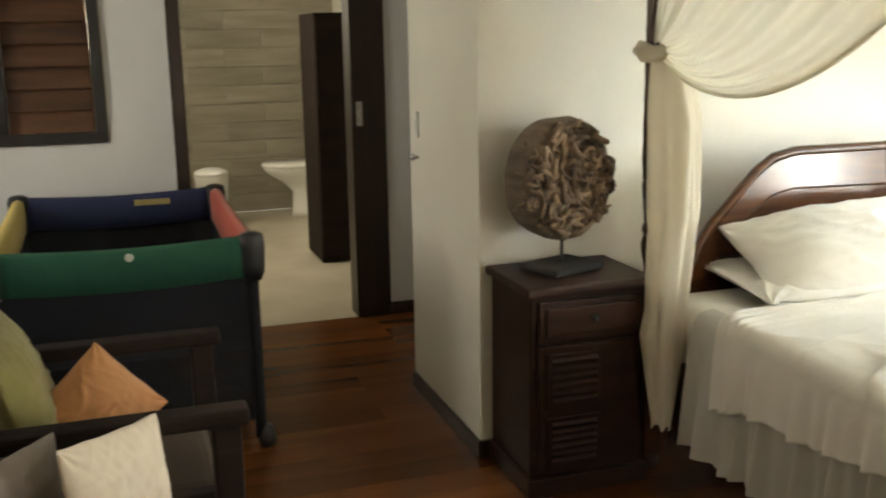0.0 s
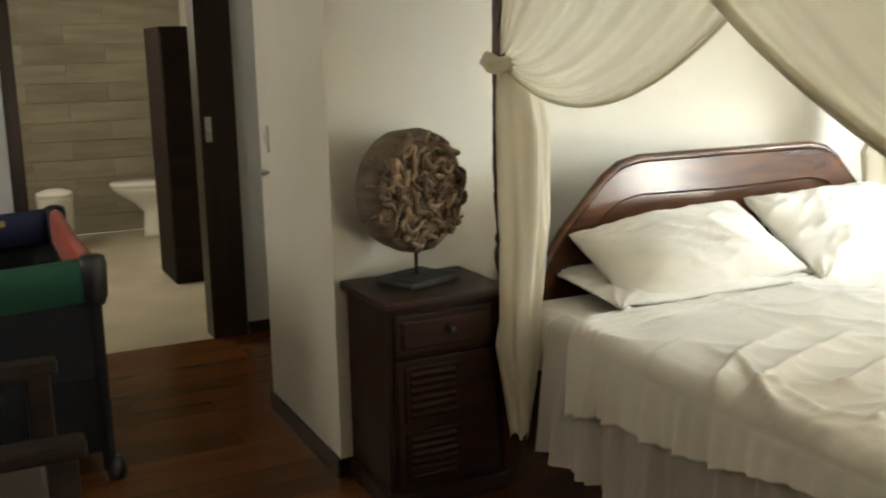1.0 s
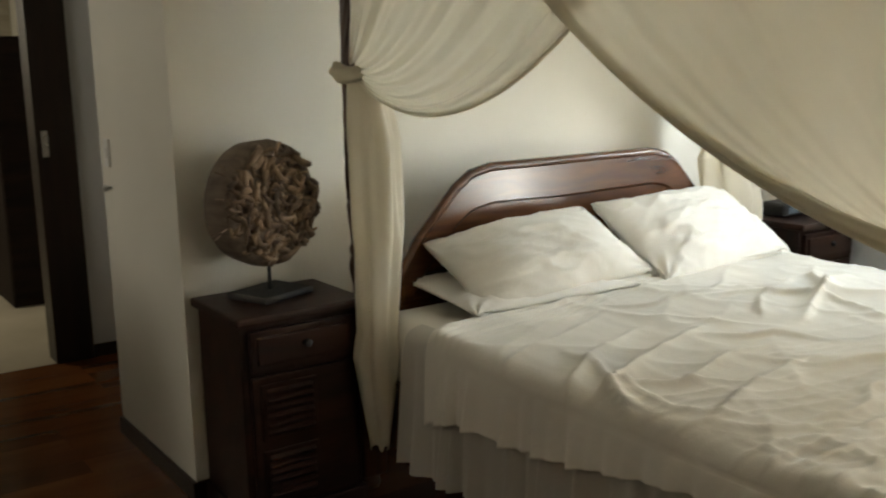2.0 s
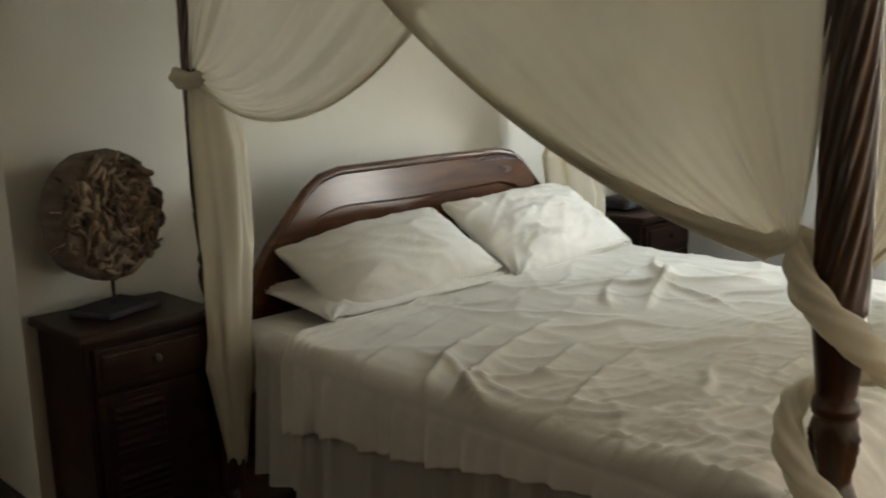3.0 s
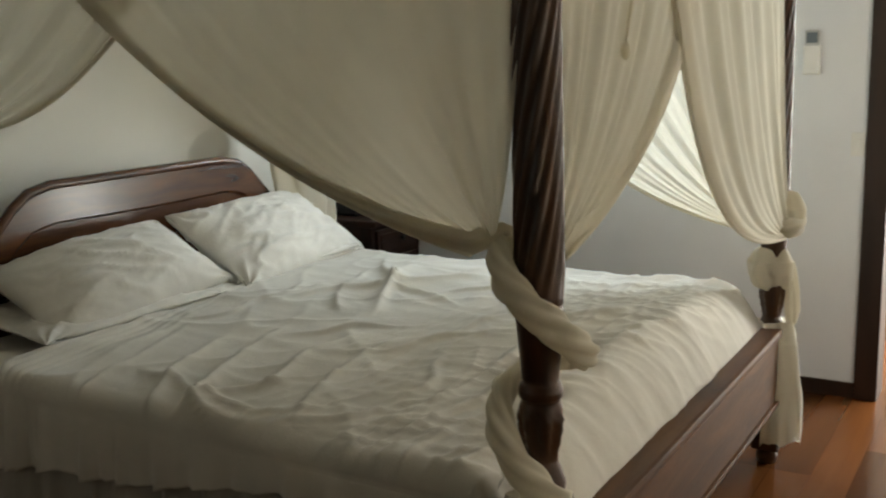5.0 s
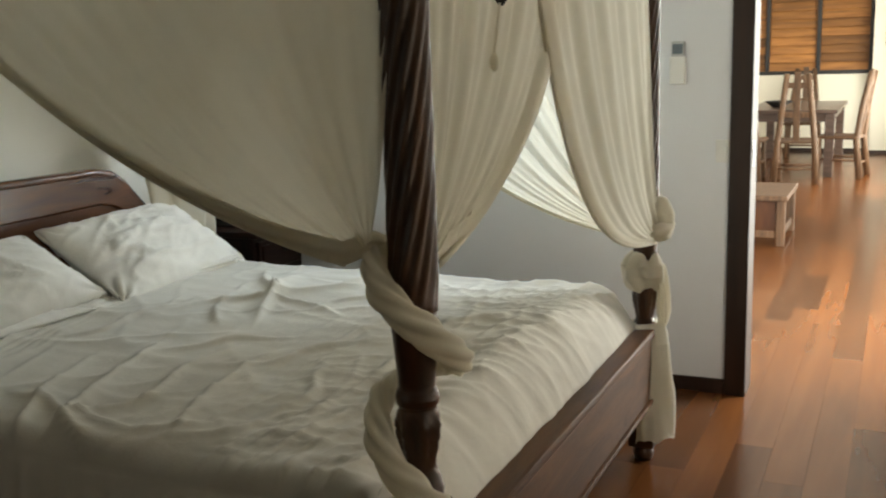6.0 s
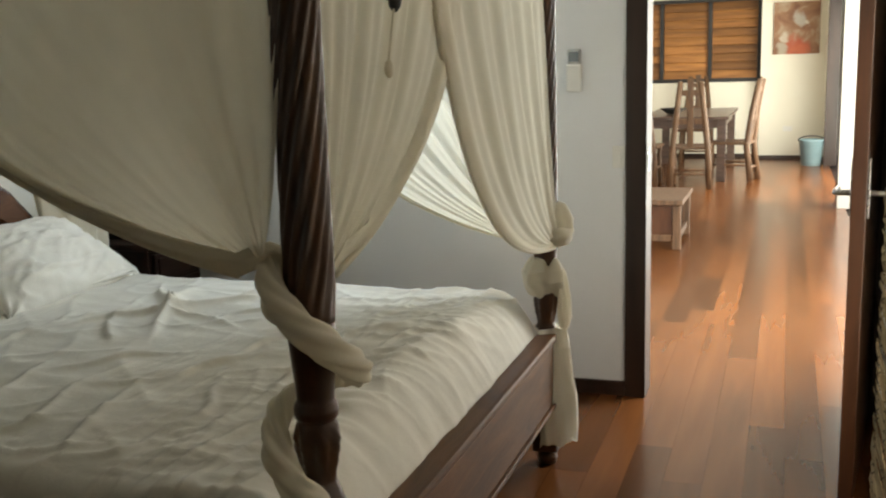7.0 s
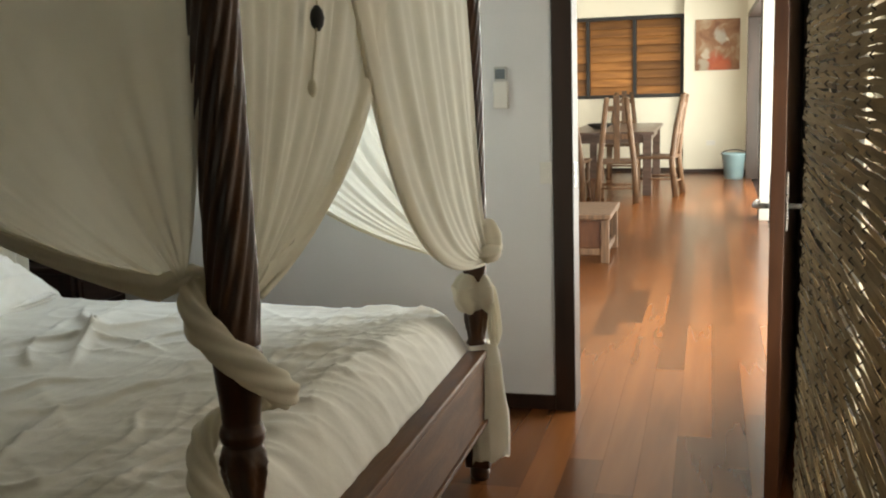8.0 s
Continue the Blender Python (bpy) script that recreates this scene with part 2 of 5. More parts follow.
def painting_material():
    """Taupe and umber ground with a rust-red patch low in the middle and pale daubs above it."""
    m, n, l, p = material("abstract_canvas")
    co = n.new("ShaderNodeTexCoord")
    a = n.new("ShaderNodeTexNoise")
    a.inputs["Scale"].default_value, a.inputs["Detail"].default_value, a.inputs["Distortion"].default_value = 5.0, 4, 0.7
    l.new(co.outputs["Object"], a.inputs["Vector"])
    r = n.new("ShaderNodeValToRGB")
    e = r.color_ramp.elements
    e[0].position, e[0].color = 0.32, (0.17, 0.075, 0.040, 1)
    e[1].position, e[1].color = 0.68, (0.40, 0.31, 0.22, 1)
    k = e.new(0.5)
    k.color = (0.27, 0.14, 0.075, 1)
    l.new(a.outputs[0], r.inputs[0])
    color = r.outputs[0]
    warp = n.new("ShaderNodeVectorMath")
    warp.operation = "MULTIPLY_ADD"
    l.new(a.outputs["Color"], warp.inputs[0])
    warp.inputs[1].default_value = (0.30, 0, 0.30)
    l.new(co.outputs["Object"], warp.inputs[2])
    for (x, z), size, paint in (((0.14, -0.09), 0.17, (0.42, 0.075, 0.030)), ((0.20, -0.16), 0.11, (0.46, 0.11, 0.045)), ((0.17, 0.27), 0.10, (0.42, 0.40, 0.36)), ((0.00, 0.05), 0.07, (0.50, 0.45, 0.37)), ((-0.05, -0.10), 0.10, (0.40, 0.36, 0.29)), ((0.27, 0.22), 0.05, (0.56, 0.52, 0.44))):
        d = n.new("ShaderNodeVectorMath")
        d.operation = "DISTANCE"
        l.new(warp.outputs[0], d.inputs[0])
        d.inputs[1].default_value = (x, 0, z)
        f = n.new("ShaderNodeMapRange")
        f.inputs["From Min"].default_value, f.inputs["From Max"].default_value = size * 0.6, size * 1.15
        f.inputs["To Min"].default_value, f.inputs["To Max"].default_value = 0.85, 0.0
        l.new(d.outputs["Value"], f.inputs["Value"])
        x2 = n.new("ShaderNodeMix")
        x2.data_type = "RGBA"
        l.new(f.outputs[0], x2.inputs["Factor"])
        l.new(color, x2.inputs[6])
        x2.inputs[7].default_value = (*paint, 1)
        color = x2.outputs[2]
    l.new(color, p.inputs["Base Color"])
    p.inputs["Roughness"].default_value = 0.6
    return m


CANVAS = painting_material()

# ---- building helpers ----
ORIGIN = {}


def thing(name, label, category, at=(0, 0, 0), group="", kind=""):
    ob = new(name)
    ob.location = at
    ORIGIN[ob.name] = Vector(at)
    ob.empty_display_size = 0.1
    return tagged(ob, label, category, group, kind)


def part(name, bm, mat, parent=None, label="", smooth=False, **tags):
    """Links a bmesh as one mesh, under a thing or a part if one is given; a bmesh is drawn in world places."""
    off = ORIGIN[parent.name] if parent else Vector((0, 0, 0))
    if off.length:
        bmesh.ops.translate(bm, verts=bm.verts, vec=-off)
    if smooth:
        for f in bm.faces:
            f.smooth = True
    me = bpy.data.meshes.new(name)
    bm.to_mesh(me)
    bm.free()
    me.materials.append(mat)
    ob = new(name, me)
    if parent:
        ob.parent = parent
    ORIGIN[ob.name] = off
    return tagged(ob, label, **tags)


def box(x0, x1, y0, y1, z0, z1, bevel=0.0, bm=None, m=None, seg=2):
    bm2 = bmesh.new()
    r = bmesh.ops.create_cube(bm2, size=1.0)
    bmesh.ops.scale(bm2, vec=(x1 - x0, y1 - y0, z1 - z0), verts=bm2.verts)
    bmesh.ops.translate(bm2, vec=((x0 + x1) / 2, (y0 + y1) / 2, (z0 + z1) / 2), verts=bm2.verts)
    if bevel:
        bmesh.ops.bevel(bm2, geom=bm2.edges[:], offset=bevel, segments=seg, affect="EDGES", profile=0.6)
    if m:
        bmesh.ops.transform(bm2, matrix=m, verts=bm2.verts)
    return joined(bm, bm2)


def joined(bm, other):
    if bm is None:
        return other
    me = bpy.data.meshes.new("scrap")
    other.to_mesh(me)
    other.free()
    bm.from_mesh(me)
    bpy.data.meshes.remove(me)
    return bm


def skin(rows, closed_u=False, closed_v=False, caps=False, bm=None):
    """A mesh over rows of points, each of the same length; closed_v joins each row's end to its start."""
    bm = bm or bmesh.new()
    vs = [[bm.verts.new(p) for p in row] for row in rows]
    a, b = len(vs), len(vs[0])
    for i in range(a if closed_u else a - 1):
        for j in range(b if closed_v else b - 1):
            bm.faces.new((vs[i][j], vs[i][(j + 1) % b], vs[(i + 1) % a][(j + 1) % b], vs[(i + 1) % a][j]))
    if caps:
        bm.faces.new(vs[0][::-1])
        bm.faces.new(vs[-1])
    return bm


def lathe(profile, x, y, sides=24, bm=None):
    """profile: rows of (z, radius), turned round an upright axis."""
    rows = [[(x + r * math.cos(2 * math.pi * k / sides), y + r * math.sin(2 * math.pi * k / sides), z) for k in range(sides)] for z, r in profile]
    return skin(rows, closed_v=True, caps=True, bm=bm)


def tube(points, radius, sides=10, bm=None, ridges=0, twist=0.0, flat=1.0):
    """A tube along points; radius is a number or a function of the way along it, 0 to 1."""
    rows = []
    n = len(points)
    pts = [Vector(p) for p in points]
    up = Vector((0.13, 0.27, 0.95)).normalized()
    for i, p in enumerate(pts):
        d = (pts[min(i + 1, n - 1)] - pts[max(i - 1, 0)]).normalized()
        a = d.cross(up)
        a = a.normalized() if a.length > 1e-4 else Vector((1, 0, 0))
        b = d.cross(a)
        t = i / max(1, n - 1)
        r = radius(t) if callable(radius) else radius
        row = []
        for k in range(sides):
            th = 2 * math.pi * k / sides
            rr = r * (1 + (0.14 * math.cos(ridges * th + twist * t) if ridges else 0))
            row.append(p + a * (rr * math.cos(th)) + b * (rr * flat * math.sin(th)))
        rows.append(row)
    return skin(rows, closed_v=True, caps=True, bm=bm)


def bezier(p0, p1, p2, p3, t):
    p0, p1, p2, p3 = (Vector(p) for p in (p0, p1, p2, p3))
    s = 1 - t
    return p0 * s ** 3 + p1 * 3 * s * s * t + p2 * 3 * s * t * t + p3 * t ** 3


def thicken(ob, depth, offset=0.0):
    mod = ob.modifiers.new("thickness", "SOLIDIFY")
    mod.thickness, mod.offset = depth, offset
    return ob


def structure(name, bm, mat, label, category="wall"):
    return tagged(part(name, bm, mat), label, category, kind="structure")


# ---- the shell: bedroom ----
CEILING = 2.75
HEAD_Y = -0.39       # free corner of the wardrobe block
BATH_X = -1.84       # face of the wall with the bathroom door
SIDE_Y = 2.64        # wall beyond the bed
RIGHT_X = 3.40

structure("floor_base", box(-2.2, 3.9, -3.2, 13.9, -0.25, -0.022), TRIM, "dark timber sub-floor under the boards", "floor")
structure("ceiling", box(-6, 3.9, -3.2, 13.9, CEILING, CEILING + 0.12), CEIL, "plain white ceiling over all the rooms", "ceiling")

block = box(-0.76, 0.0, HEAD_Y, SIDE_Y, 0.0, CEILING)
structure("wall_head", block, WALL, "white painted wall block behind the bed, coloured as in warm bounced light")

wl = bmesh.new()
box(BATH_X - 0.12, BATH_X, -3.1, -1.99, 0, CEILING, bm=wl)
box(BATH_X - 0.12, BATH_X, -1.99, -1.51, 0, 0.95, bm=wl)
box(BATH_X - 0.12, BATH_X, -1.99, -1.51, 2.15, CEILING, bm=wl)
box(BATH_X - 0.12, BATH_X, -1.51, -1.225, 0, CEILING, bm=wl)
box(BATH_X - 0.12, BATH_X, -1.225, -0.20, 2.16, CEILING, bm=wl)
box(BATH_X - 0.12, BATH_X, -0.20, 1.0, 0, CEILING, bm=wl)
structure("wall_bathroom", wl, WALL_SKY_LIT, "white wall coloured as in blue sky light, with the bathroom doorway and a louvred window")
structure("wall_passage", box(BATH_X, -0.76, 0.9, 1.0, 0, CEILING), WALL, "plain white end wall of the short passage")
# opening added out of view, only to let fill light in
wb = bmesh.new()
box(BATH_X, -1.20, -3.1, -3.0, 0, CEILING, bm=wb)
box(-1.20, -0.20, -3.1, -3.0, 0, 0.85, bm=wb)
box(-1.20, -0.20, -3.1, -3.0, 2.15, CEILING, bm=wb)
box(-0.20, RIGHT_X + 0.12, -3.1, -3.0, 0, CEILING, bm=wb)
structure("wall_back", wb, WALL, "plain white wall behind the sofa with an added unseen window")

ws = bmesh.new()
box(0.0, 0.95, SIDE_Y, SIDE_Y + 0.12, 0, CEILING, bm=ws)
box(0.95, 1.95, SIDE_Y, SIDE_Y + 0.12, 0, 1.02, bm=ws)
box(0.95, 1.95, SIDE_Y, SIDE_Y + 0.12, 2.05, CEILING, bm=ws)
box(1.95, 2.385, SIDE_Y, SIDE_Y + 0.12, 0, CEILING, bm=ws)
box(2.385, 3.34, SIDE_Y, SIDE_Y + 0.12, 2.16, CEILING, bm=ws)
box(3.34, 3.52, SIDE_Y, SIDE_Y + 0.12, 0, CEILING, bm=ws)
structure("wall_side", ws, WALL_SKY_LIT, "white wall beyond the bed coloured as in blue sky light, with the doorway to the dining room")

wr = bmesh.new()
box(RIGHT_X, RIGHT_X + 0.12, -3.0, -0.35, 0, CEILING, bm=wr)
box(RIGHT_X, RIGHT_X + 0.12, -0.35, 1.45, 0, 0.35, bm=wr)
box(RIGHT_X, RIGHT_X + 0.12, -0.35, 1.45, 2.15, CEILING, bm=wr)
box(RIGHT_X, RIGHT_X + 0.12, 1.45, SIDE_Y, 0, CEILING, bm=wr)
structure("wall_right", wr, WALL, "white wall coloured as in warm bounced light, with a blind-covered window")

# ---- the shell: bathroom ----
structure("bathroom_wall_far", box(-5.42, -5.30, -1.8, 0.72, 0, CEILING), GROUT, "grouted backing of the tiled bathroom wall")
# high opening added out of view for the bathroom's fill lamp
bl = bmesh.new()
box(-5.30, -3.9, -1.72, -1.60, 0, CEILING, bm=bl)
box(-3.9, -2.9, -1.72, -1.60, 0, 1.35, bm=bl)
box(-3.9, -2.9, -1.72, -1.60, 2.05, CEILING, bm=bl)
box(-2.9, BATH_X - 0.12, -1.72, -1.60, 0, CEILING, bm=bl)
structure("bathroom_wall_opening", bl, WALL, "plain bathroom side wall with an unseen high opening added for light")
structure("bathroom_wall_toilet", box(-5.30, BATH_X - 0.12, 0.30, 0.42, 0, CEILING), WALL, "plain wall behind the toilet")
structure("bathroom_floor", box(-5.30, BATH_X - 0.005, -1.60, 0.30, -0.2, -0.002), BATH_FLOOR, "pale beige stone bathroom floor", "floor")

# ---- the shell: dining room ----
structure("dining_wall_far", box(2.631, 3.60, 13.2, 13.32, 0, CEILING), WALL_DINING, "sunny cream wall with a small painting")
dw = bmesh.new()
box(-1.2, 0.54, 13.47, 13.59, 0, CEILING, bm=dw)
box(0.54, 2.631, 13.47, 13.59, 0, 1.08, bm=dw)
box(0.54, 2.631, 13.47, 13.59, 2.26, CEILING, bm=dw)
structure("dining_wall_louvre", dw, WALL_DINING, "cream wall with a wide wooden louvre window")
structure("dining_wall_left", box(-1.3, -1.2, SIDE_Y + 0.12, 13.59, 0, CEILING), WALL_DINING, "plain cream dining room wall")
dr = bmesh.new()
box(3.48, 3.60, SIDE_Y + 0.12, 2.95, 0, CEILING, bm=dr)
# opening reaches nearer than is in view, widened to light the bed
box(3.48, 3.60, 2.95, 8.4, 2.15, CEILING, bm=dr)
box(3.48, 3.60, 8.4, 8.7, 0, CEILING, bm=dr)
box(3.48, 3.60, 8.7, 12.3, 2.15, CEILING, bm=dr)
box(3.48, 3.60, 12.3, 13.2, 0, CEILING, bm=dr)
structure("dining_wall_right", dr, WALL_DINING, "cream wall with a terrace opening, its unseen near end widened for light")
structure("terrace", box(3.60, 9.0, 2.0, 13.5, -0.3, -0.06), PAVING, "pale sunlit terrace paving outside", "ground")
structure("ground", box(-60, 60, -60, 60, -0.6, -0.32), PAVING, "pale ground round the house", "ground")


def baseboard(x0, x1, y0, y1, h=0.062):
    structure("baseboard", box(x0, x1, y0, y1, 0, h, 0.003), TRIM, "dark stained wooden baseboard", "baseboard")


baseboard(-0.76, 0.014, HEAD_Y - 0.014, HEAD_Y)
baseboard(0.0, 0.014, HEAD_Y + 0.001, SIDE_Y - 0.001)
baseboard(BATH_X, BATH_X + 0.014, -0.195, 0.88)
baseboard(BATH_X, BATH_X + 0.014, -2.98, -1.23)
baseboard(0.02, 2.384, SIDE_Y - 0.014, SIDE_Y)
baseboard(2.636, 3.475, 13.186, 13.2, 0.055)
baseboard(3.466, 3.48, 12.36, 13.18, 0.055)
baseboard(-1.15, 2.625, 13.456, 13.47, 0.055)


def door_frame(name, label, pieces):
    root = thing(name, label, "door frame", kind="structure")
    for kind, b in pieces:
        part(kind, box(*b, 0.004), TRIM, root)
    return root


bath_frame = door_frame("door_frame_bathroom", "dark stained wooden frame of the bathroom doorway", [
    ("jamb", (BATH_X - 0.125, BATH_X + 0.02, -1.225, -1.165, 0, 2.1)),
    ("jamb", (BATH_X - 0.125, BATH_X + 0.02, -0.375, -0.20, 0, 2.1)),
    ("head_jamb", (BATH_X - 0.125, BATH_X + 0.02, -1.225, -0.20, 2.1, 2.16))])
part("strike_plate", box(BATH_X + 0.019, BATH_X + 0.023, -0.352, -0.322, 0.98, 1.10, 0.001), STEEL, bath_frame, "small steel strike plate")
dine_frame = door_frame("door_frame_dining", "dark stained wooden frame of the dining room doorway", [
    ("jamb", (2.385, 2.47, SIDE_Y - 0.02, SIDE_Y + 0.14, 0, 2.1)),
    ("jamb", (3.30, 3.36, SIDE_Y - 0.02, SIDE_Y + 0.14, 0, 2.1)),
    ("head_jamb", (2.385, 3.36, SIDE_Y - 0.02, SIDE_Y + 0.14, 2.1, 2.16))])
part("strike_plate", box(2.468, 2.474, SIDE_Y + 0.0, SIDE_Y + 0.03, 0.95, 1.05, 0.001), STEEL, dine_frame, "small steel strike plate")
terr_frame = door_frame("door_frame_terrace", "dark frame of the terrace opening", [
    ("jamb", (3.46, 3.615, 2.91, 2.97, 0, 2.1)),
    ("head_jamb", (3.46, 3.615, 2.91, 8.44, 2.1, 2.16))])
terr_frame2 = door_frame("door_frame_terrace", "dark frame of the terrace opening near the painting", [
    ("jamb", (3.46, 3.615, 8.66, 8.72, 0, 2.1)),
    ("jamb", (3.46, 3.615, 12.26, 12.34, 0, 2.1)),
    ("head_jamb", (3.46, 3.615, 8.66, 12.34, 2.1, 2.16))])


def louvre_window(name, label, plane, at, a0, a1, z0, z1, bays, slats, mat, facing):
    """plane 'x' or 'y': the wall's face at that coordinate; bays side by side from a0 to a1; facing: +1 or -1, the room's side."""
    root = thing(name, label, "window", kind="structure")

    def bar(kind, p0, p1, q0, q1, d0, d1, m):
        lo, hi = sorted((at + facing * d0, at + facing * d1))
        part(kind, box(lo, hi, p0, p1, q0, q1, 0.003) if plane == "x" else box(p0, p1, lo, hi, q0, q1, 0.003), m, root)
    w = 0.05
    bar("window_sill", a0, a1, z0, z0 + w, -0.10, 0.02, FRAME_BLACK)
    bar("window_frame", a0, a1, z1 - w, z1, -0.10, 0.02, FRAME_BLACK)
    step = (a1 - a0 - w) / bays
    for k in range(bays + 1):
        bar("mullion", a0 + k * step, a0 + k * step + w, z0 + w, z1 - w, -0.10, 0.021, FRAME_BLACK)
    pitch = (z1 - z0 - 2 * w) / slats
    first = {}
    for k in range(bays):
        lo, hi = a0 + k * step + w + 0.002, a0 + (k + 1) * step - 0.002
        for i in range(slats):
            z = z0 + w + (i + 0.5) * pitch
            if k not in first:
                b = bmesh.new()
                ln = hi - lo
                if plane == "x":
                    box(-0.006, 0.006, -ln / 2, ln / 2, -pitch * 0.56, pitch * 0.56, 0.003, bm=b, m=pose(0, 0, 0, 0, -16 * facing, 0), seg=1)
                else:
                    box(-ln / 2, ln / 2, -0.006, 0.006, -pitch * 0.56, pitch * 0.56, 0.003, bm=b, m=pose(0, 0, 0, 16 * facing, 0, 0), seg=1)
                ob = part("slat", b, mat, root)
                first[k] = ob.data
            else:
                ob = new("slat", first[k])
                ob.parent = root
            ob.location = (at - facing * 0.04, (lo + hi) / 2, z) if plane == "x" else ((lo + hi) / 2, at - facing * 0.04, z)
    return root


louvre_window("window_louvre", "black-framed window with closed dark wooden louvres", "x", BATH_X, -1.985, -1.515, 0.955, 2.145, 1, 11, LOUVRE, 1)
louvre_window("window_dining", "wide black-framed window with wooden louvres, daylight put into their honey tone", "y", 13.47, 0.545, 2.626, 1.085, 2.255, 3, 9, LOUVRE_LIT, -1)


def glazed(name, label, x, y0, y1, z0, z1, along="y"):
    """A framed pane in a wall's opening; along: the axis that the wall runs on."""
    root = thing(name, label, "window", kind="structure")

    def bar(kind, d0, d1, a0, a1, b0, b1, m, bevel=0.004):
        return part(kind, box(d0, d1, a0, a1, b0, b1, bevel) if along == "y" else box(a0, a1, d0, d1, b0, b1, bevel), m, root)
    for a0, a1, b0, b1 in ((y0, y1, z0, z0 + 0.05), (y0, y1, z1 - 0.05, z1), (y0, y0 + 0.05, z0 + 0.05, z1 - 0.05), (y1 - 0.05, y1, z0 + 0.05, z1 - 0.05)):
        bar("window_frame", x, x + 0.05, a0, a1, b0, b1, TRIM)
    pane = bar("pane", x + 0.022, x + 0.028, y0 + 0.05, y1 - 0.05, z0 + 0.05, z1 - 0.05, GLASS, 0.0)
    pane.visible_shadow = False


glazed("window_side", "plain glazed window behind the mosquito net", SIDE_Y + 0.04, 0.95, 1.95, 1.02, 2.05, "x")
glazed("window_blind_side", "plain glazed window behind the bamboo blind", RIGHT_X + 0.04, -0.35, 1.45, 0.35, 2.15)

part("reveal", box(3.46, 3.64, 8.36, 8.44, 0, 2.1, 0.004), PLASTIC_WHITE, terr_frame, "bright white painted reveal")
# unseen window, added round the fill lamp behind the sofa
glazed("added_window_back", "unseen glazed window added in the wall behind the sofa for light", -3.08, -1.20, -0.20, 0.85, 2.15, "x")

# ---- the bed ----
BX0, BX1, BY0, BY1 = 0.25, 2.23, 0.11, 1.86
bed = thing("four_poster_bed", "dark polished wooden four-poster bed with twisted fluted posts", "bed", ((BX0 + BX1) / 2, (BY0 + BY1) / 2, 0))


def bed_post(x, y, low, top=2.14):
    """A square foot, a turned and carved vase, then a shaft with spiral flutes."""
    b = bmesh.new()
    box(x - 0.045, x + 0.045, y - 0.045, y + 0.045, 0.05, low - 0.06, 0.008, bm=b)
    lathe([(0.0, 0.030), (0.02, 0.036), (0.05, 0.032)], x, y, 20, bm=b)
    prof = [(low - 0.06, 0.040), (low - 0.03, 0.044), (low - 0.005, 0.036), (low + 0.01, 0.030), (low + 0.03, 0.031), (low + 0.06, 0.036), (low + 0.09, 0.040), (low + 0.112, 0.038), (low + 0.124, 0.034),
            (low + 0.13, 0.038), (low + 0.142, 0.040), (low + 0.154, 0.037), (low + 0.16, 0.033), (low + 0.19, 0.035), (low + 0.23, 0.039), (low + 0.265, 0.042), (low + 0.28, 0.0435), (low + 0.295, 0.040), (low + 0.302, 0.034)]
    turned = []
    for (za, ra), (zb, rb) in zip(prof, prof[1:]):
        for k in range(4):
            z, r = za + (zb - za) * k / 4, ra + (rb - ra) * k / 4
            leaf = math.exp(-((z - low - 0.065) / 0.042) ** 4)
            turned.append([(x + r * (1 + leaf * (0.09 * math.cos(7 * a) + 0.05 * math.cos(14 * a + 260 * (z - low)))) * math.cos(a), y + r * (1 + leaf * (0.09 * math.cos(7 * a) + 0.05 * math.cos(14 * a + 260 * (z - low)))) * math.sin(a), z)
                           for a in (2 * math.pi * q / 56 for q in range(56))])
    skin(turned, closed_v=True, caps=True, bm=b)
    sides, z0 = 60, low + 0.30
    rows = []
    n = 90
    for i in range(n + 1):
        t = i / n
        z = z0 + (top - z0) * t
        r = 0.0420 - 0.005 * t
        f = min(1, t * 18, (1 - t) * 18)
        rows.append([(x + r * (1 + 0.085 * f * math.cos(12 * (2 * math.pi * k / sides - 5.6 * z))) * math.cos(2 * math.pi * k / sides),
                      y + r * (1 + 0.085 * f * math.cos(12 * (2 * math.pi * k / sides - 5.6 * z))) * math.sin(2 * math.pi * k / sides), z) for k in range(sides)])
    skin(rows, closed_v=True, caps=True, bm=b)
    return part("post", b, POST_WOOD, bed, smooth=True)


for px, py, low in ((BX0, BY0, 0.66), (BX1, BY0, 0.66), (BX0, BY1, 0.66), (BX1, BY1, 0.50)):
    bed_post(px, py, low)


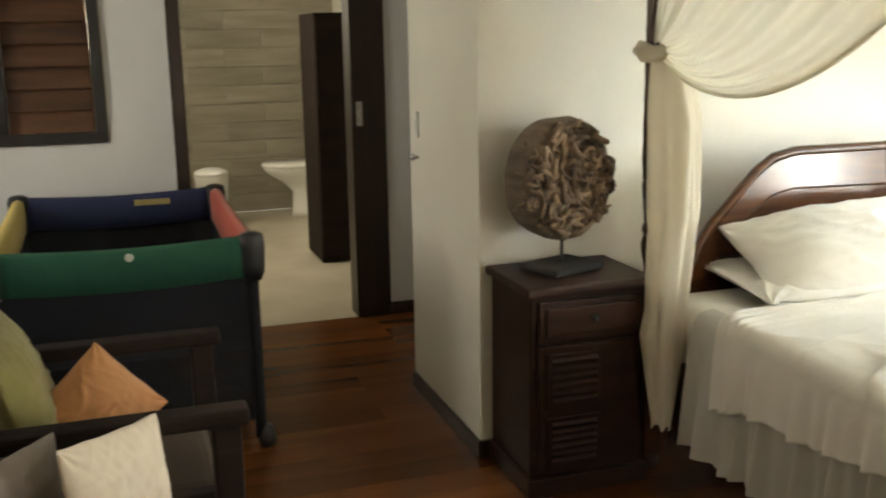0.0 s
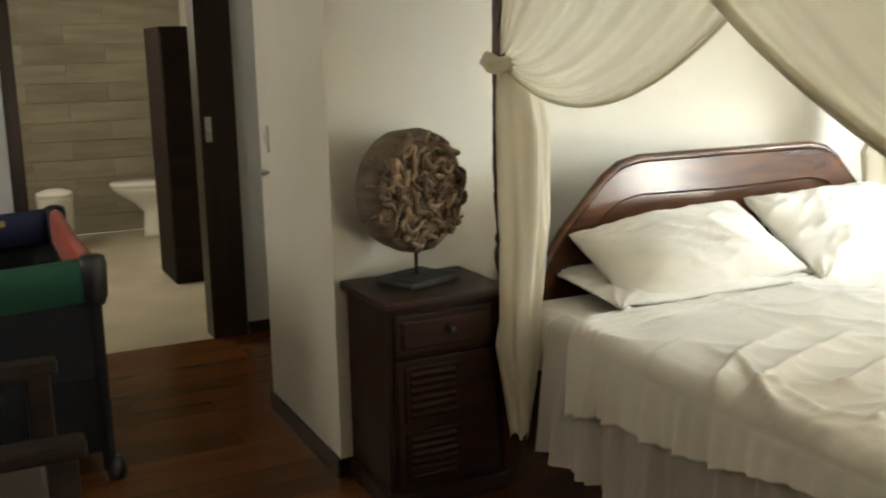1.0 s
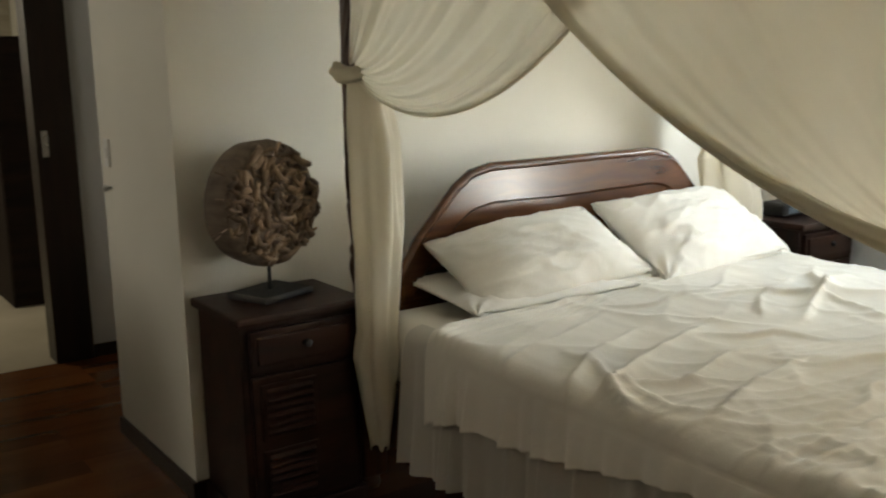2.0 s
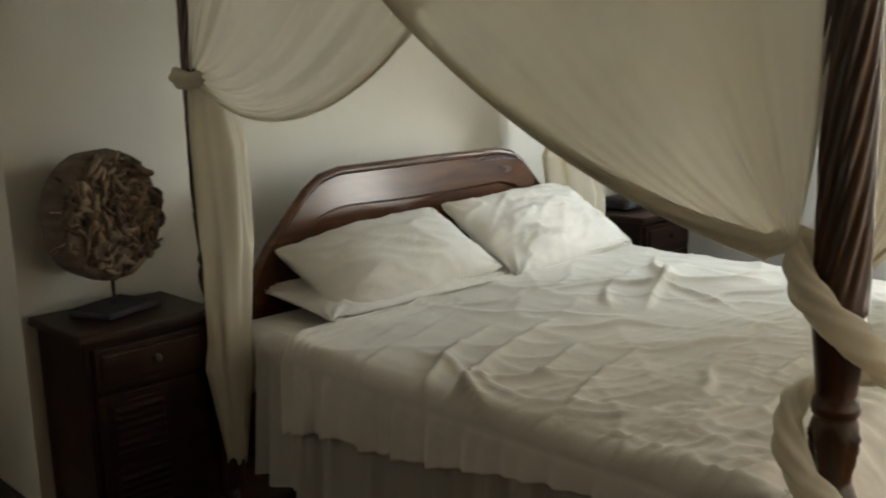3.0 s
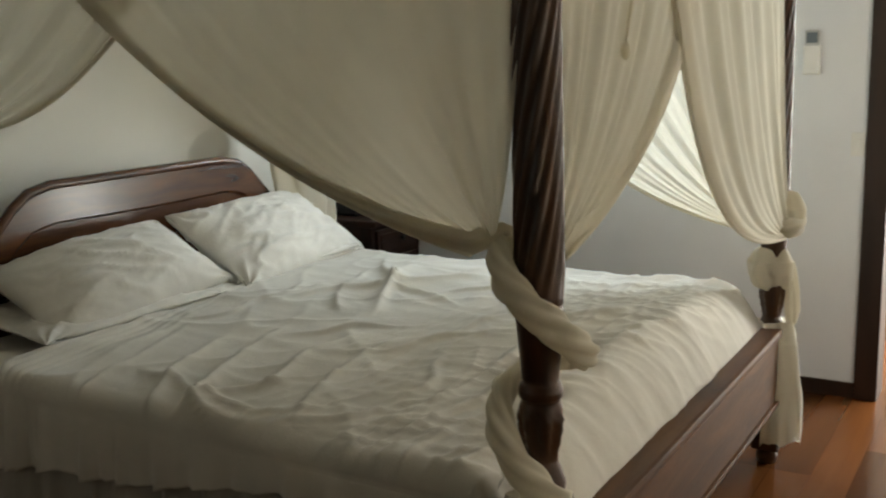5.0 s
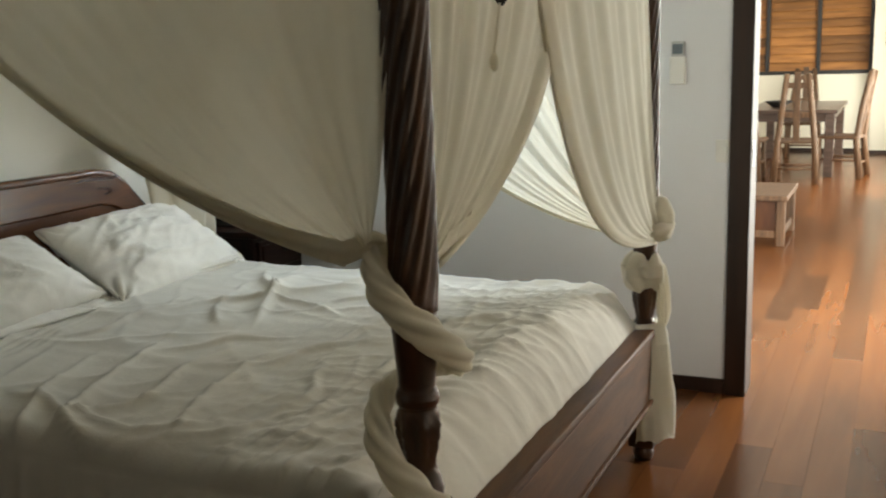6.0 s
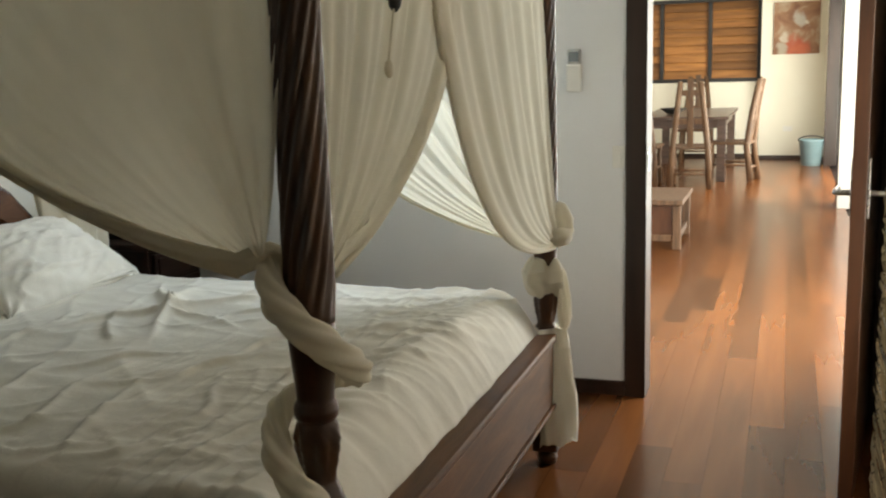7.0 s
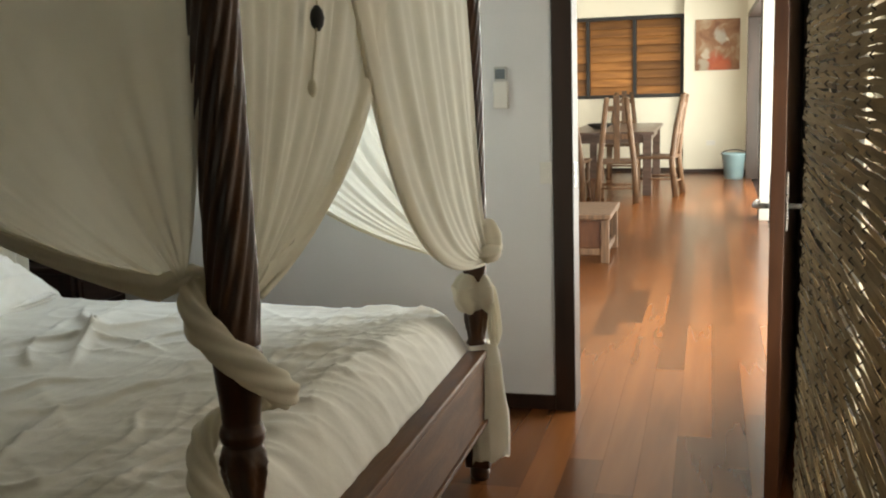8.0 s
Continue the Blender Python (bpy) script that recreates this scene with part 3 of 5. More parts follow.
def headboard():
    """A panel with chamfered shoulders, rounded corners and a raised rounded rim."""
    mid, half = (BY0 + BY1) / 2 + 0.02, (BY1 - BY0) / 2 - 0.045
    outline = [(-half, 0.30), (-half, 0.60), (-half + 0.05, 0.66), (-half + 0.14, 0.80), (-half + 0.30, 0.965), (-half + 0.36, 1.005), (-half + 0.44, 1.022), (half - 0.44, 1.022),
               (half - 0.36, 1.005), (half - 0.30, 0.965), (half - 0.14, 0.80), (half - 0.05, 0.66), (half, 0.60), (half, 0.30)]
    b = bmesh.new()
    f = b.faces.new([b.verts.new((0.262, mid + y, z)) for y, z in outline])
    r = bmesh.ops.extrude_face_region(b, geom=[f])
    bmesh.ops.translate(b, vec=(-0.035, 0, 0), verts=[v for v in r["geom"] if isinstance(v, bmesh.types.BMVert)])
    bmesh.ops.recalc_face_normals(b, faces=b.faces)
    edges = [e for e in b.edges if len(e.link_faces) == 2 and abs(e.calc_face_angle(0)) > 1.2]
    bmesh.ops.bevel(b, geom=edges, offset=0.012, segments=4, affect="EDGES", profile=0.5)
    board = part("headboard", b, HEAD_WOOD, bed, "polished red-brown headboard with sloped shoulders")
    rim = [(0.258, mid + y, z) for y, z in outline[1:-1]]
    part("rim", tube(rim, 0.017, 10), HEAD_WOOD, board, smooth=True)
    # raised band along the top, its lower edge a long shallow arch
    band, front = bmesh.new(), []
    for k in range(61):
        f = 2 * k / 60 - 1
        y = f * (half - 0.03)
        for (ya, za), (yb, zb) in zip(outline[1:], outline[2:-1]):
            if ya <= y <= yb:
                z = za + (zb - za) * (y - ya) / max(1e-6, yb - ya)
        front.append((y, z - 0.012, max(0.56, z - 0.075 - 0.055 * (1 - f * f) ** 0.5 - 0.07 * f ** 6)))
    skin([[(0.258, mid + y, hi), (0.2745, mid + y, hi), (0.2745, mid + y, lo + 0.008), (0.270, mid + y, lo), (0.258, mid + y, lo)] for y, hi, lo in front], closed_v=True, caps=True, bm=band)
    bmesh.ops.recalc_face_normals(band, faces=band.faces)
    part("raised_band", band, HEAD_WOOD, board, "raised polished band")


headboard()
part("footboard", box(BX1 + 0.006, BX1 + 0.040, BY0 + 0.045, BY1 - 0.045, 0.22, 0.455, 0.008), FOOT_WOOD, bed, "warm brown low footboard")
part("footboard_moulding", box(BX1 - 0.02, BX1 + 0.048, BY0 + 0.045, BY1 - 0.045, 0.455, 0.485, 0.010), FOOT_WOOD, bed)
part("footboard_bead", box(BX1 + 0.036, BX1 + 0.050, BY0 + 0.045, BY1 - 0.045, 0.228, 0.246, 0.005), FOOT_WOOD, bed)
for yy in (BY0, BY1):
    part("side_rail", box(BX0 + 0.045, BX1 - 0.045, yy - 0.018, yy + 0.018, 0.20, 0.42, 0.006), POST_WOOD, bed)
for x0, x1, y0, y1 in ((BX0, BX1, BY0 - 0.014, BY0 + 0.014), (BX0, BX1, BY1 - 0.014, BY1 + 0.014)):
    part("canopy_rail", box(x0, x1, y0, y1, 2.14, 2.17, 0.004), POST_WOOD, bed)
for xx in (BX0, BX1):
    part("canopy_rail", box(xx - 0.014, xx + 0.014, BY0 + 0.014, BY1 - 0.014, 2.14, 2.17, 0.004), POST_WOOD, bed)
part("slat_base", box(BX0 + 0.03, BX1 - 0.005, BY0 + 0.02, BY1 - 0.02, 0.30, 0.37, 0.004), TRIM, bed)

tagged(part("mattress", box(BX0 + 0.03, BX1 - 0.07, BY0 - 0.005, BY1 - 0.035, 0.372, 0.602, 0.075, seg=5), SHEET, None, smooth=True), "thick mattress in a white fitted sheet", "mattress")


def ridge(x, y, ang, sx, sy, seed, sharp=2.0):
    """Long creases along one heading: a ridged noise, stretched."""
    c, s = math.cos(ang), math.sin(ang)
    u, v = (x * c + y * s), (-x * s + y * c)
    w = noise.noise(Vector((u * 1.7, v * 1.7, seed + 9.1))) * 0.35
    k = noise.noise(Vector((u / sx + w, v / sy + w * 2, seed)))
    return max(0.0, 1 - abs(k) * 2.6) ** sharp


def crease(px, py, cx, cy, ang, ln, wide=0.014):
    """One soft fold with its crest through (cx, cy)."""
    ca, sa = math.cos(ang), math.sin(ang)
    u, v = (px - cx) * ca + (py - cy) * sa, -(px - cx) * sa + (py - cy) * ca
    v += 0.03 * math.sin(u * 11 + cx * 9) + 0.02 * math.sin(u * 23 + cy * 5)
    return math.exp(-(u / ln) ** 2 * 2 - (v / wide) ** 2)


CREASES = [(1.62, 0.95, 1.3, 0.3), (0.86, 0.85, 1.45, 0.42), (0.93, 1.20, 1.40, 0.34), (1.75, 0.50, 1.5, 0.3), (1.90, 1.1, 1.2, 0.28), (1.34, 0.75, 0.9, 0.2), (1.42, 1.35, 1.3, 0.24), (1.95, 0.45, 1.35, 0.22),
           (2.02, 0.85, 1.45, 0.22), (1.80, 1.45, 1.2, 0.2), (2.06, 0.62, 0.3, 0.10), (2.04, 0.95, 0.6, 0.14), (2.05, 1.25, 0.4, 0.10), (1.70, 0.22, 0.6, 0.16), (1.55, 0.70, 1.0, 0.24), (1.88, 0.75, 1.1, 0.2)]
# long sharp folds: their course on the bed, height and width
FOLDS = [(((1.56, 0.02), (1.34, 0.12), (1.24, 0.36), (1.15, 0.66)), 0.030, 0.020), (((1.34, 0.12), (1.44, 0.30), (1.56, 0.46)), 0.016, 0.014), (((1.27, 0.04), (1.13, 0.28), (1.04, 0.52)), 0.020, 0.016),
         (((1.02, 0.03), (0.95, 0.30), (0.84, 0.62)), 0.008, 0.014), (((1.31, 0.16), (1.20, 0.22), (1.06, 0.24)), 0.014, 0.012), (((1.36, 0.16), (1.52, 0.14), (1.68, 0.24)), 0.012, 0.012), (((1.42, 0.30), (1.36, 0.52), (1.38, 0.72)), 0.013, 0.013), (((1.60, 0.20), (1.52, 0.44), (1.50, 0.60)), 0.012, 0.013),
         (((1.13, 1.26), (1.20, 1.10), (1.28, 0.95)), 0.026, 0.018), (((1.13, 1.26), (1.05, 1.42), (1.00, 1.62)), 0.024, 0.018), (((1.15, 1.28), (1.26, 1.40), (1.36, 1.48)), 0.022, 0.017), (((1.10, 1.22), (0.99, 1.10), (0.93, 0.92)), 0.018, 0.016),
         (((1.18, 1.22), (1.32, 1.20), (1.46, 1.12)), 0.018, 0.014), (((1.10, 1.32), (0.95, 1.46), (0.82, 1.66)), 0.018, 0.016), (((1.15, 0.92), (1.05, 1.05), (0.98, 1.22)), 0.014, 0.014), (((1.28, 1.46), (1.34, 1.62), (1.36, 1.78)), 0.016, 0.014)]


def fold_height(px, py):
    """Height of the long folds: a crest with one steep and one gentle flank."""
    d = 0.0
    for pts, high, wide in FOLDS:
        best, side, along = 9.0, 1.0, 0.0
        for k in range(len(pts) - 1):
            (ax, ay), (bx_, by_) = pts[k], pts[k + 1]
            vx, vy = bx_ - ax, by_ - ay
            f = max(0.0, min(1.0, ((px - ax) * vx + (py - ay) * vy) / (vx * vx + vy * vy)))
            ex, ey = px - ax - vx * f, py - ay - vy * f
            r = math.hypot(ex, ey)
            if r < best:
                best, side, along = r, (1.0 if ex * vy - ey * vx > 0 else 0.45), (k + f) / (len(pts) - 1)
        if best < wide * 6:
            d += 1.25 * high * math.exp(-abs(best / (wide * side * 1.7)) ** 1.15) * (1 - 0.75 * along ** 2)
    return d


def sheet_start(y):
    """The top sheet's upper edge runs askew across the bed."""
    return 0.675 - 0.112 * y


def hem_height(x):
    rows = [(0.45, 0.30), (0.66, 0.36), (0.85, 0.405), (1.10, 0.42), (1.30, 0.435), (1.50, 0.48), (1.80, 0.52), (2.30, 0.54)]
    for (xa, za), (xb, zb) in zip(rows, rows[1:]):
        if x <= xb:
            return za + (zb - za) * (x - xa) / (xb - xa)
    return rows[-1][1]


def gathers(x, seed):
    return 0.8 * math.sin(x * 47 + 4.0 * noise.noise(Vector((x * 3, 1, seed)))) + 0.55 * math.sin(x * 101 + 5 * noise.noise(Vector((x * 5, 2, seed))))


def under_sheet():
    """The long thin sheet below: from the mattress edge down the near side in loose gathers."""
    rows = []
    for i in range(241):
        x = 0.52 + 1.62 * i / 240
        g = gathers(x, 5)
        low = 0.195 + 0.018 * noise.noise(Vector((x * 2.6, 3.3, 0))) + 0.003 * g
        row = []
        for k in range(30):
            s = k / 29
            z = low + (0.565 - low) * s
            down = (1 - s) ** 0.7
            row.append((x + 0.006 * g * down, BY0 - 0.020 - 0.030 * down + 0.019 * g * down + 0.008 * noise.noise(Vector((x * 9, z * 3, 7))) * down, z))
        for k in range(1, 7):
            a = k / 6 * math.pi / 2
            row.append((x, BY0 + 0.045 - 0.065 * math.cos(a), 0.565 + 0.040 * math.sin(a)))
        rows.append(row)
    ob = part("under_sheet", skin(rows), SHEER, None, smooth=True)
    return tagged(ob, "thin gathered white sheet hanging low beside the bed", "sheet")


def top_sheet():
    """One sheet: over the bed, a short way down the near side, over the foot end behind the footboard."""
    nx, rows = 260, []
    x1 = BX1 - 0.008
    for i in range(nx + 1):
        t = i / nx
        row = []

        def along(y):
            a = sheet_start(y)
            return a + (x1 - a) * t
        xs = along(BY0 - 0.05)
        g = gathers(xs, 5)
        hem = hem_height(xs) + 0.010 * noise.noise(Vector((xs * 4.1, 6.3, 0))) + 0.002 * g
        loose = max(0.0, min(1.0, (1.45 - xs) / 0.5))
        for k in range(20):
            s = k / 19
            down = (1 - s) ** 0.7
            row.append((xs + 0.004 * g * down, BY0 - 0.047 - 0.018 * down + (0.005 + 0.010 * loose) * g * down, hem + (0.566 - hem) * s))
        for k in range(1, 9):
            a = k / 8 * math.pi / 2
            row.append((xs, BY0 + 0.005 - 0.052 * math.cos(a), 0.566 + 0.050 * math.sin(a)))
        ny = 160
        for k in range(1, ny + 1):
            v = k / ny
            y = BY0 + 0.005 + (BY1 - BY0 - 0.070) * v
            row.append((along(y), y, 0.616 + 0.020 * math.sin(math.pi * min(1, v * 1.05)) + 0.008 * v))
        for k in range(1, 13):
            s = k / 12
            row.append((along(BY1), BY1 - 0.065 + 0.06 * math.sin(s * math.pi / 2), 0.624 - 0.17 * s * s))
        out = []
        for (px, py, pz) in row:
            d = 0.0
            from_edge = px - sheet_start(py)
            if pz > 0.57:
                top = min(1.0, (pz - 0.57) / 0.04)
                d += 0.007 * ridge(px, py, 0.6, 0.7, 0.20, 11.0, 3)
                d += 0.006 * ridge(px, py, 2.2, 0.6, 0.20, 21.0, 3)
                d += 0.013 * ridge(px, py, 1.30, 0.5, 0.075, 31.0, 3) * min(1, max(0, px - 1.25))
                d += 0.008 * ridge(px, py, 0.35, 0.30, 0.065, 41.0, 3) * min(1, max(0, (px - 1.5) * 2.5))
                d += 0.012 * noise.noise(Vector((px * 1.9, py * 1.9, 4)))
                for c in CREASES:
                    d += 0.011 * crease(px, py, *c)
                d += fold_height(px, py)
                # the turned-back edge lies in narrow pleats beside the pillows
                pleat = math.exp(-(from_edge / 0.10) ** 2)
                d += pleat * (0.012 + 0.013 * math.sin(from_edge * 190 + 2.5 * noise.noise(Vector((py * 2.0, from_edge * 4, 3)))) + 0.010 * noise.noise(Vector((py * 1.5, from_edge * 30, 9))))
                d *= top
            foot = max(0.0, (px - 2.055) / (x1 - 2.055))
            drop = 0.165 * foot ** 2.3 if pz > 0.5 else 0.0
            wave = math.sin(py * 22 + 7 * noise.noise(Vector((py * 2.3, 2, 2)))) + 0.5 * math.sin(py * 53 + 6 * noise.noise(Vector((py * 4.1, 5, 2))))
            sway = 0.008 * max(0.0, foot - 0.3) * wave * max(0.0, 0.35 + 1.3 * noise.noise(Vector((py * 3.7, px * 2.0, 12)))) if pz > 0.5 else 0.0
            lip = max(0.0, 1 - t / 0.012)
            out.append((px + sway, py, pz + d * (1 - foot * 0.6) - drop - 0.012 * lip))
        rows.append(out)
    ob = part("top_sheet", skin(rows), SHEET, None, smooth=True)
    thicken(ob, 0.004, 1.0)
    return tagged(ob, "crumpled white cotton top sheet with a turned-back pleated edge", "sheet")


under_sheet()
top_sheet()


def pillow(name, label, m, w, d, h, mat, seed, category="pillow", crease=1.0, group=""):
    """A stuffed case: full in the middle, flat at the seams, with pointed corners and folds that run into them."""
    n = 64
    b = bmesh.new()
    for sgn in (1, -1):
        rows = []
        for i in range(n + 1):
            row = []
            for j in range(n + 1):
                u, v = math.sin(math.pi / 2 * (2 * i / n - 1)), math.sin(math.pi / 2 * (2 * j / n - 1))
                full = (max(0.0, 1 - abs(u) ** 2.4) * max(0.0, 1 - abs(v) ** 2.4)) ** 0.62
                x = u * w / 2 * (1 - 0.022 * (1 - v * v) * u * u + 0.012 * noise.noise(Vector((v * 3, seed, 1))))
                y = v * d / 2 * (1 - 0.030 * (1 - u * u) * v * v + 0.016 * noise.noise(Vector((u * 3, seed, 2))))
                z = sgn * h / 2 * full
                # folds fanning out of each corner
                for cu in (-1, 1):
                    for cv in (-1, 1):
                        du, dv = (1 - cu * u) * w, (1 - cv * v) * d
                        r, a = math.hypot(du, dv), math.atan2(dv, du)
                        near = math.exp(-(r / (0.42 * d)) ** 2) * min(1.0, r / (0.10 * d))
                        z += sgn * crease * 0.009 * near * math.sin(a * 9 + seed * cu + 2 * cv + 2 * noise.noise(Vector((r * 6, a, seed))))
                # puckers along the seams
                z += sgn * crease * 0.004 * full ** 0.5 * math.exp(-((1 - abs(v)) / 0.16) ** 2) * math.sin(u * 26 + 3 * noise.noise(Vector((u * 4, seed, 5))))
                q = Vector((u * 1.8 + seed, v * 1.8, sgn))
                z += full * crease * (0.018 * noise.noise(q) + 0.016 * ridge(u, v, 0.6 + seed, 0.9, 0.26, seed, 3) * sgn + 0.010 * ridge(u, v, 1.9 + seed, 0.7, 0.18, seed + 4, 4) * sgn)
                z += 0.010 * noise.noise(Vector((u * 1.4, v * 1.4, seed + 8))) * (1 - full)
                row.append((x, y, z))
            rows.append(row if sgn > 0 else row[::-1])
        skin(rows, bm=b)
    bmesh.ops.remove_doubles(b, verts=b.verts, dist=0.0004)
    bmesh.ops.recalc_face_normals(b, faces=b.faces)
    ob = part(name, b, mat, None, smooth=True)
    ob.matrix_basis = m
    return tagged(ob, label, category, group)


def laid(c, side, rise):
    """A turn from the way of the long side and the rise of the short one."""
    u = Vector(side).normalized()
    v = Vector(rise)
    v = (v - u * v.dot(u)).normalized()
    return Matrix.Translation(Vector(c)) @ Matrix((u, v, u.cross(v))).transposed().to_4x4()


PG = "pillows on the bed"
pillow("pillow", "plump white cotton pillow propped towards the headboard", laid((0.490, 0.640, 0.742), (0.04, 0.66, 0.062), (-0.30, -0.045, 0.14)), 0.655, 0.395, 0.18, PILLOW, 1.7, crease=0.75, group=PG)
pillow("pillow", "bright white creased pillow leaning on the headboard", laid((0.480, 1.405, 0.745), (-0.07, 0.74, -0.01), (-0.25, 0.0, 0.17)), 0.78, 0.41, 0.18, PILLOW, 5.2, crease=1.25, group=PG)
pillow("pillow", "flat white pillow lying under another pillow", laid((0.475, 0.585, 0.662), (0.05, 0.66, 0.010), (-0.40, 0.0, 0.02)), 0.64, 0.43, 0.085, PILLOW, 8.1, crease=0.7, group=PG)
pillow("pillow", "flat white pillow lying under the bright pillow", laid((0.44, 1.38, 0.662), (0.0, 0.7, 0.0), (-0.40, 0.0, 0.02)), 0.72, 0.42, 0.085, PILLOW, 3.3, crease=0.7, group=PG)

# ---- the mosquito net ----
net = thing("mosquito_net", "cream cotton mosquito net tied back to the bed posts", "mosquito net", ((BX0 + BX1) / 2, (BY0 + BY1) / 2, 2.14))


def net_half(hem, edge, out, seed, folds=5, amp=0.009, banded=False):
    """Half a curtain between its free hem and the edge at the post, gathered towards the tie; out: the way it bellies."""
    nu, nv = 90, 60
    rows = []
    o = Vector(out)
    for j in range(nv + 1):
        t = j / nv
        h, e = bezier(*hem, t), bezier(*edge, t)
        row = []
        for i in range(nu + 1):
            u = i / nu
            p = h.lerp(e, u)
            wave = math.sin(2 * math.pi * folds * u + 2.5 * noise.noise(Vector((u * 3, t * 1.2, seed)))) + 0.7 * math.sin(2 * math.pi * folds * 2.3 * u + seed + 1.5 * t)
            taper = 0.35 + 0.65 * math.sin(math.pi * min(1, 0.12 + t * 0.80))
            sag = 0.03 * math.sin(math.pi * u) * math.sin(math.pi * t)
            p = p + o * (amp * wave * taper * (0.5 + 0.5 * noise.noise(Vector((u * 6, t * 2, seed + 3)))) + 0.02 * math.sin(math.pi * t))
            p.z -= sag
            row.append(p)
        rows.append(row)
    ob = part("curtain", skin(rows), NET, net, smooth=True)
    band = []
    for j in range(nv + 1):
        edge_in = min(0.4, 0.055 / max(0.06, (rows[j][-1] - rows[j][0]).length)) * nu
        line = []
        for q in range(6):
            f = edge_in * q / 5
            k = min(int(f), nu - 1)
            line.append(rows[j][k].lerp(rows[j][k + 1], f - k) + o * 0.005)
        band.append(line)
    if banded:
        part("hem_band", skin(band), NET, ob, smooth=True)
    part("hem", tube([bezier(*hem, k / 50) + o * 0.012 for k in range(51)], lambda t: 0.006, 8), NET, ob, smooth=True)
    return ob


T = 2.13
net_half(((1.80, BY0, T), (1.25, BY0, 1.172), (0.60, BY0, 1.122), (BX0 + 0.03, BY0 - 0.02, 1.35)), ((BX0 + 0.03, BY0, T), (BX0 + 0.04, BY0, 1.9), (BX0 + 0.04, BY0, 1.6), (BX0 + 0.02, BY0 - 0.03, 1.38)), (0, -1, 0), 1.0, 7, 0.016)
net_half(((0.55, BY0 - 0.012, T), (1.00, BY0 - 0.012, 1.55), (1.60, BY0 - 0.012, 1.14), (2.13, BY0 - 0.05, 1.05)), ((BX1 - 0.005, BY0 + 0.005, T), (BX1 - 0.005, BY0 + 0.005, 1.7), (BX1 - 0.005, BY0, 1.30), (2.175, BY0 - 0.05, 1.09)), (0, -1, 0), 2.0, 6, banded=True)
net_half(((BX1, 1.10, T), (BX1, 1.02, 1.37), (BX1, 0.58, 1.11), (BX1 + 0.01, 0.17, 1.03)), ((BX1, BY0 + 0.05, T), (BX1, BY0 + 0.05, 1.8), (BX1, BY0 + 0.05, 1.4), (BX1 + 0.01, 0.15, 1.06)), (1, 0, 0), 3.0, 5, 0.010, True)
net_half(((BX1 + 0.012, 0.55, T), (BX1 + 0.012, 0.76, 1.15), (BX1 + 0.012, 1.05, 0.84), (BX1 + 0.03, BY1 - 0.04, 0.78)), ((BX1, BY1 - 0.11, T), (BX1, BY1 - 0.11, 1.6), (BX1 + 0.01, BY1 - 0.10, 1.15), (BX1 + 0.05, BY1 + 0.0, 0.80)), (1, 0, 0), 4.0, 4, 0.014, True)
net_half(((0.55, BY1, T), (1.20, BY1, 1.25), (1.60, BY1, 0.86), (2.19, BY1 + 0.02, 0.78)), ((BX1 - 0.05, BY1, T), (BX1 - 0.05, BY1, 1.7), (BX1 - 0.05, BY1, 1.2), (2.19, BY1 + 0.02, 0.81)), (0, 1, 0), 5.0, 8, 0.014)
net_half(((1.40, BY1 + 0.012, T), (1.00, BY1 + 0.012, 1.35), (0.60, BY1, 1.15), (BX0 + 0.03, BY1, 1.12)), ((BX0 + 0.05, BY1, T), (BX0 + 0.05, BY1, 1.8), (BX0 + 0.05, BY1, 1.4), (BX0 + 0.03, BY1, 1.16)), (0, 1, 0), 6.0)


hem_path = [bezier((0.55, BY0 - 0.012, T), (1.00, BY0 - 0.012, 1.55), (1.60, BY0 - 0.012, 1.14), (2.13, BY0 - 0.05, 1.05), 0.42 + 0.58 * k / 40) + Vector((0, -0.012, 0.018 * k / 40)) for k in range(41)]
hem_path += [Vector(p) for p in ((2.146, 0.074, 1.076), (2.160, 0.098, 1.078), (2.170, 0.118, 1.066))]
part("bunched_hem", tube(hem_path, lambda t: 0.004 + 0.013 * t ** 1.5, 24, ridges=5, twist=14, flat=1.2), NET, net, smooth=True)


def ring(x, y, z, radius, thick, name="knot"):
    pts = [(x + radius * math.cos(a), y + radius * math.sin(a), z + 0.008 * math.sin(2 * a)) for a in (2 * math.pi * k / 36 for k in range(38))]
    return part(name, tube(pts, thick, 26, ridges=4, twist=26), NET, net, smooth=True)


ring(BX0 + 0.005, BY0 - 0.005, 1.35, 0.052, 0.026)
ring(BX0, BY1, 1.13, 0.050, 0.022)


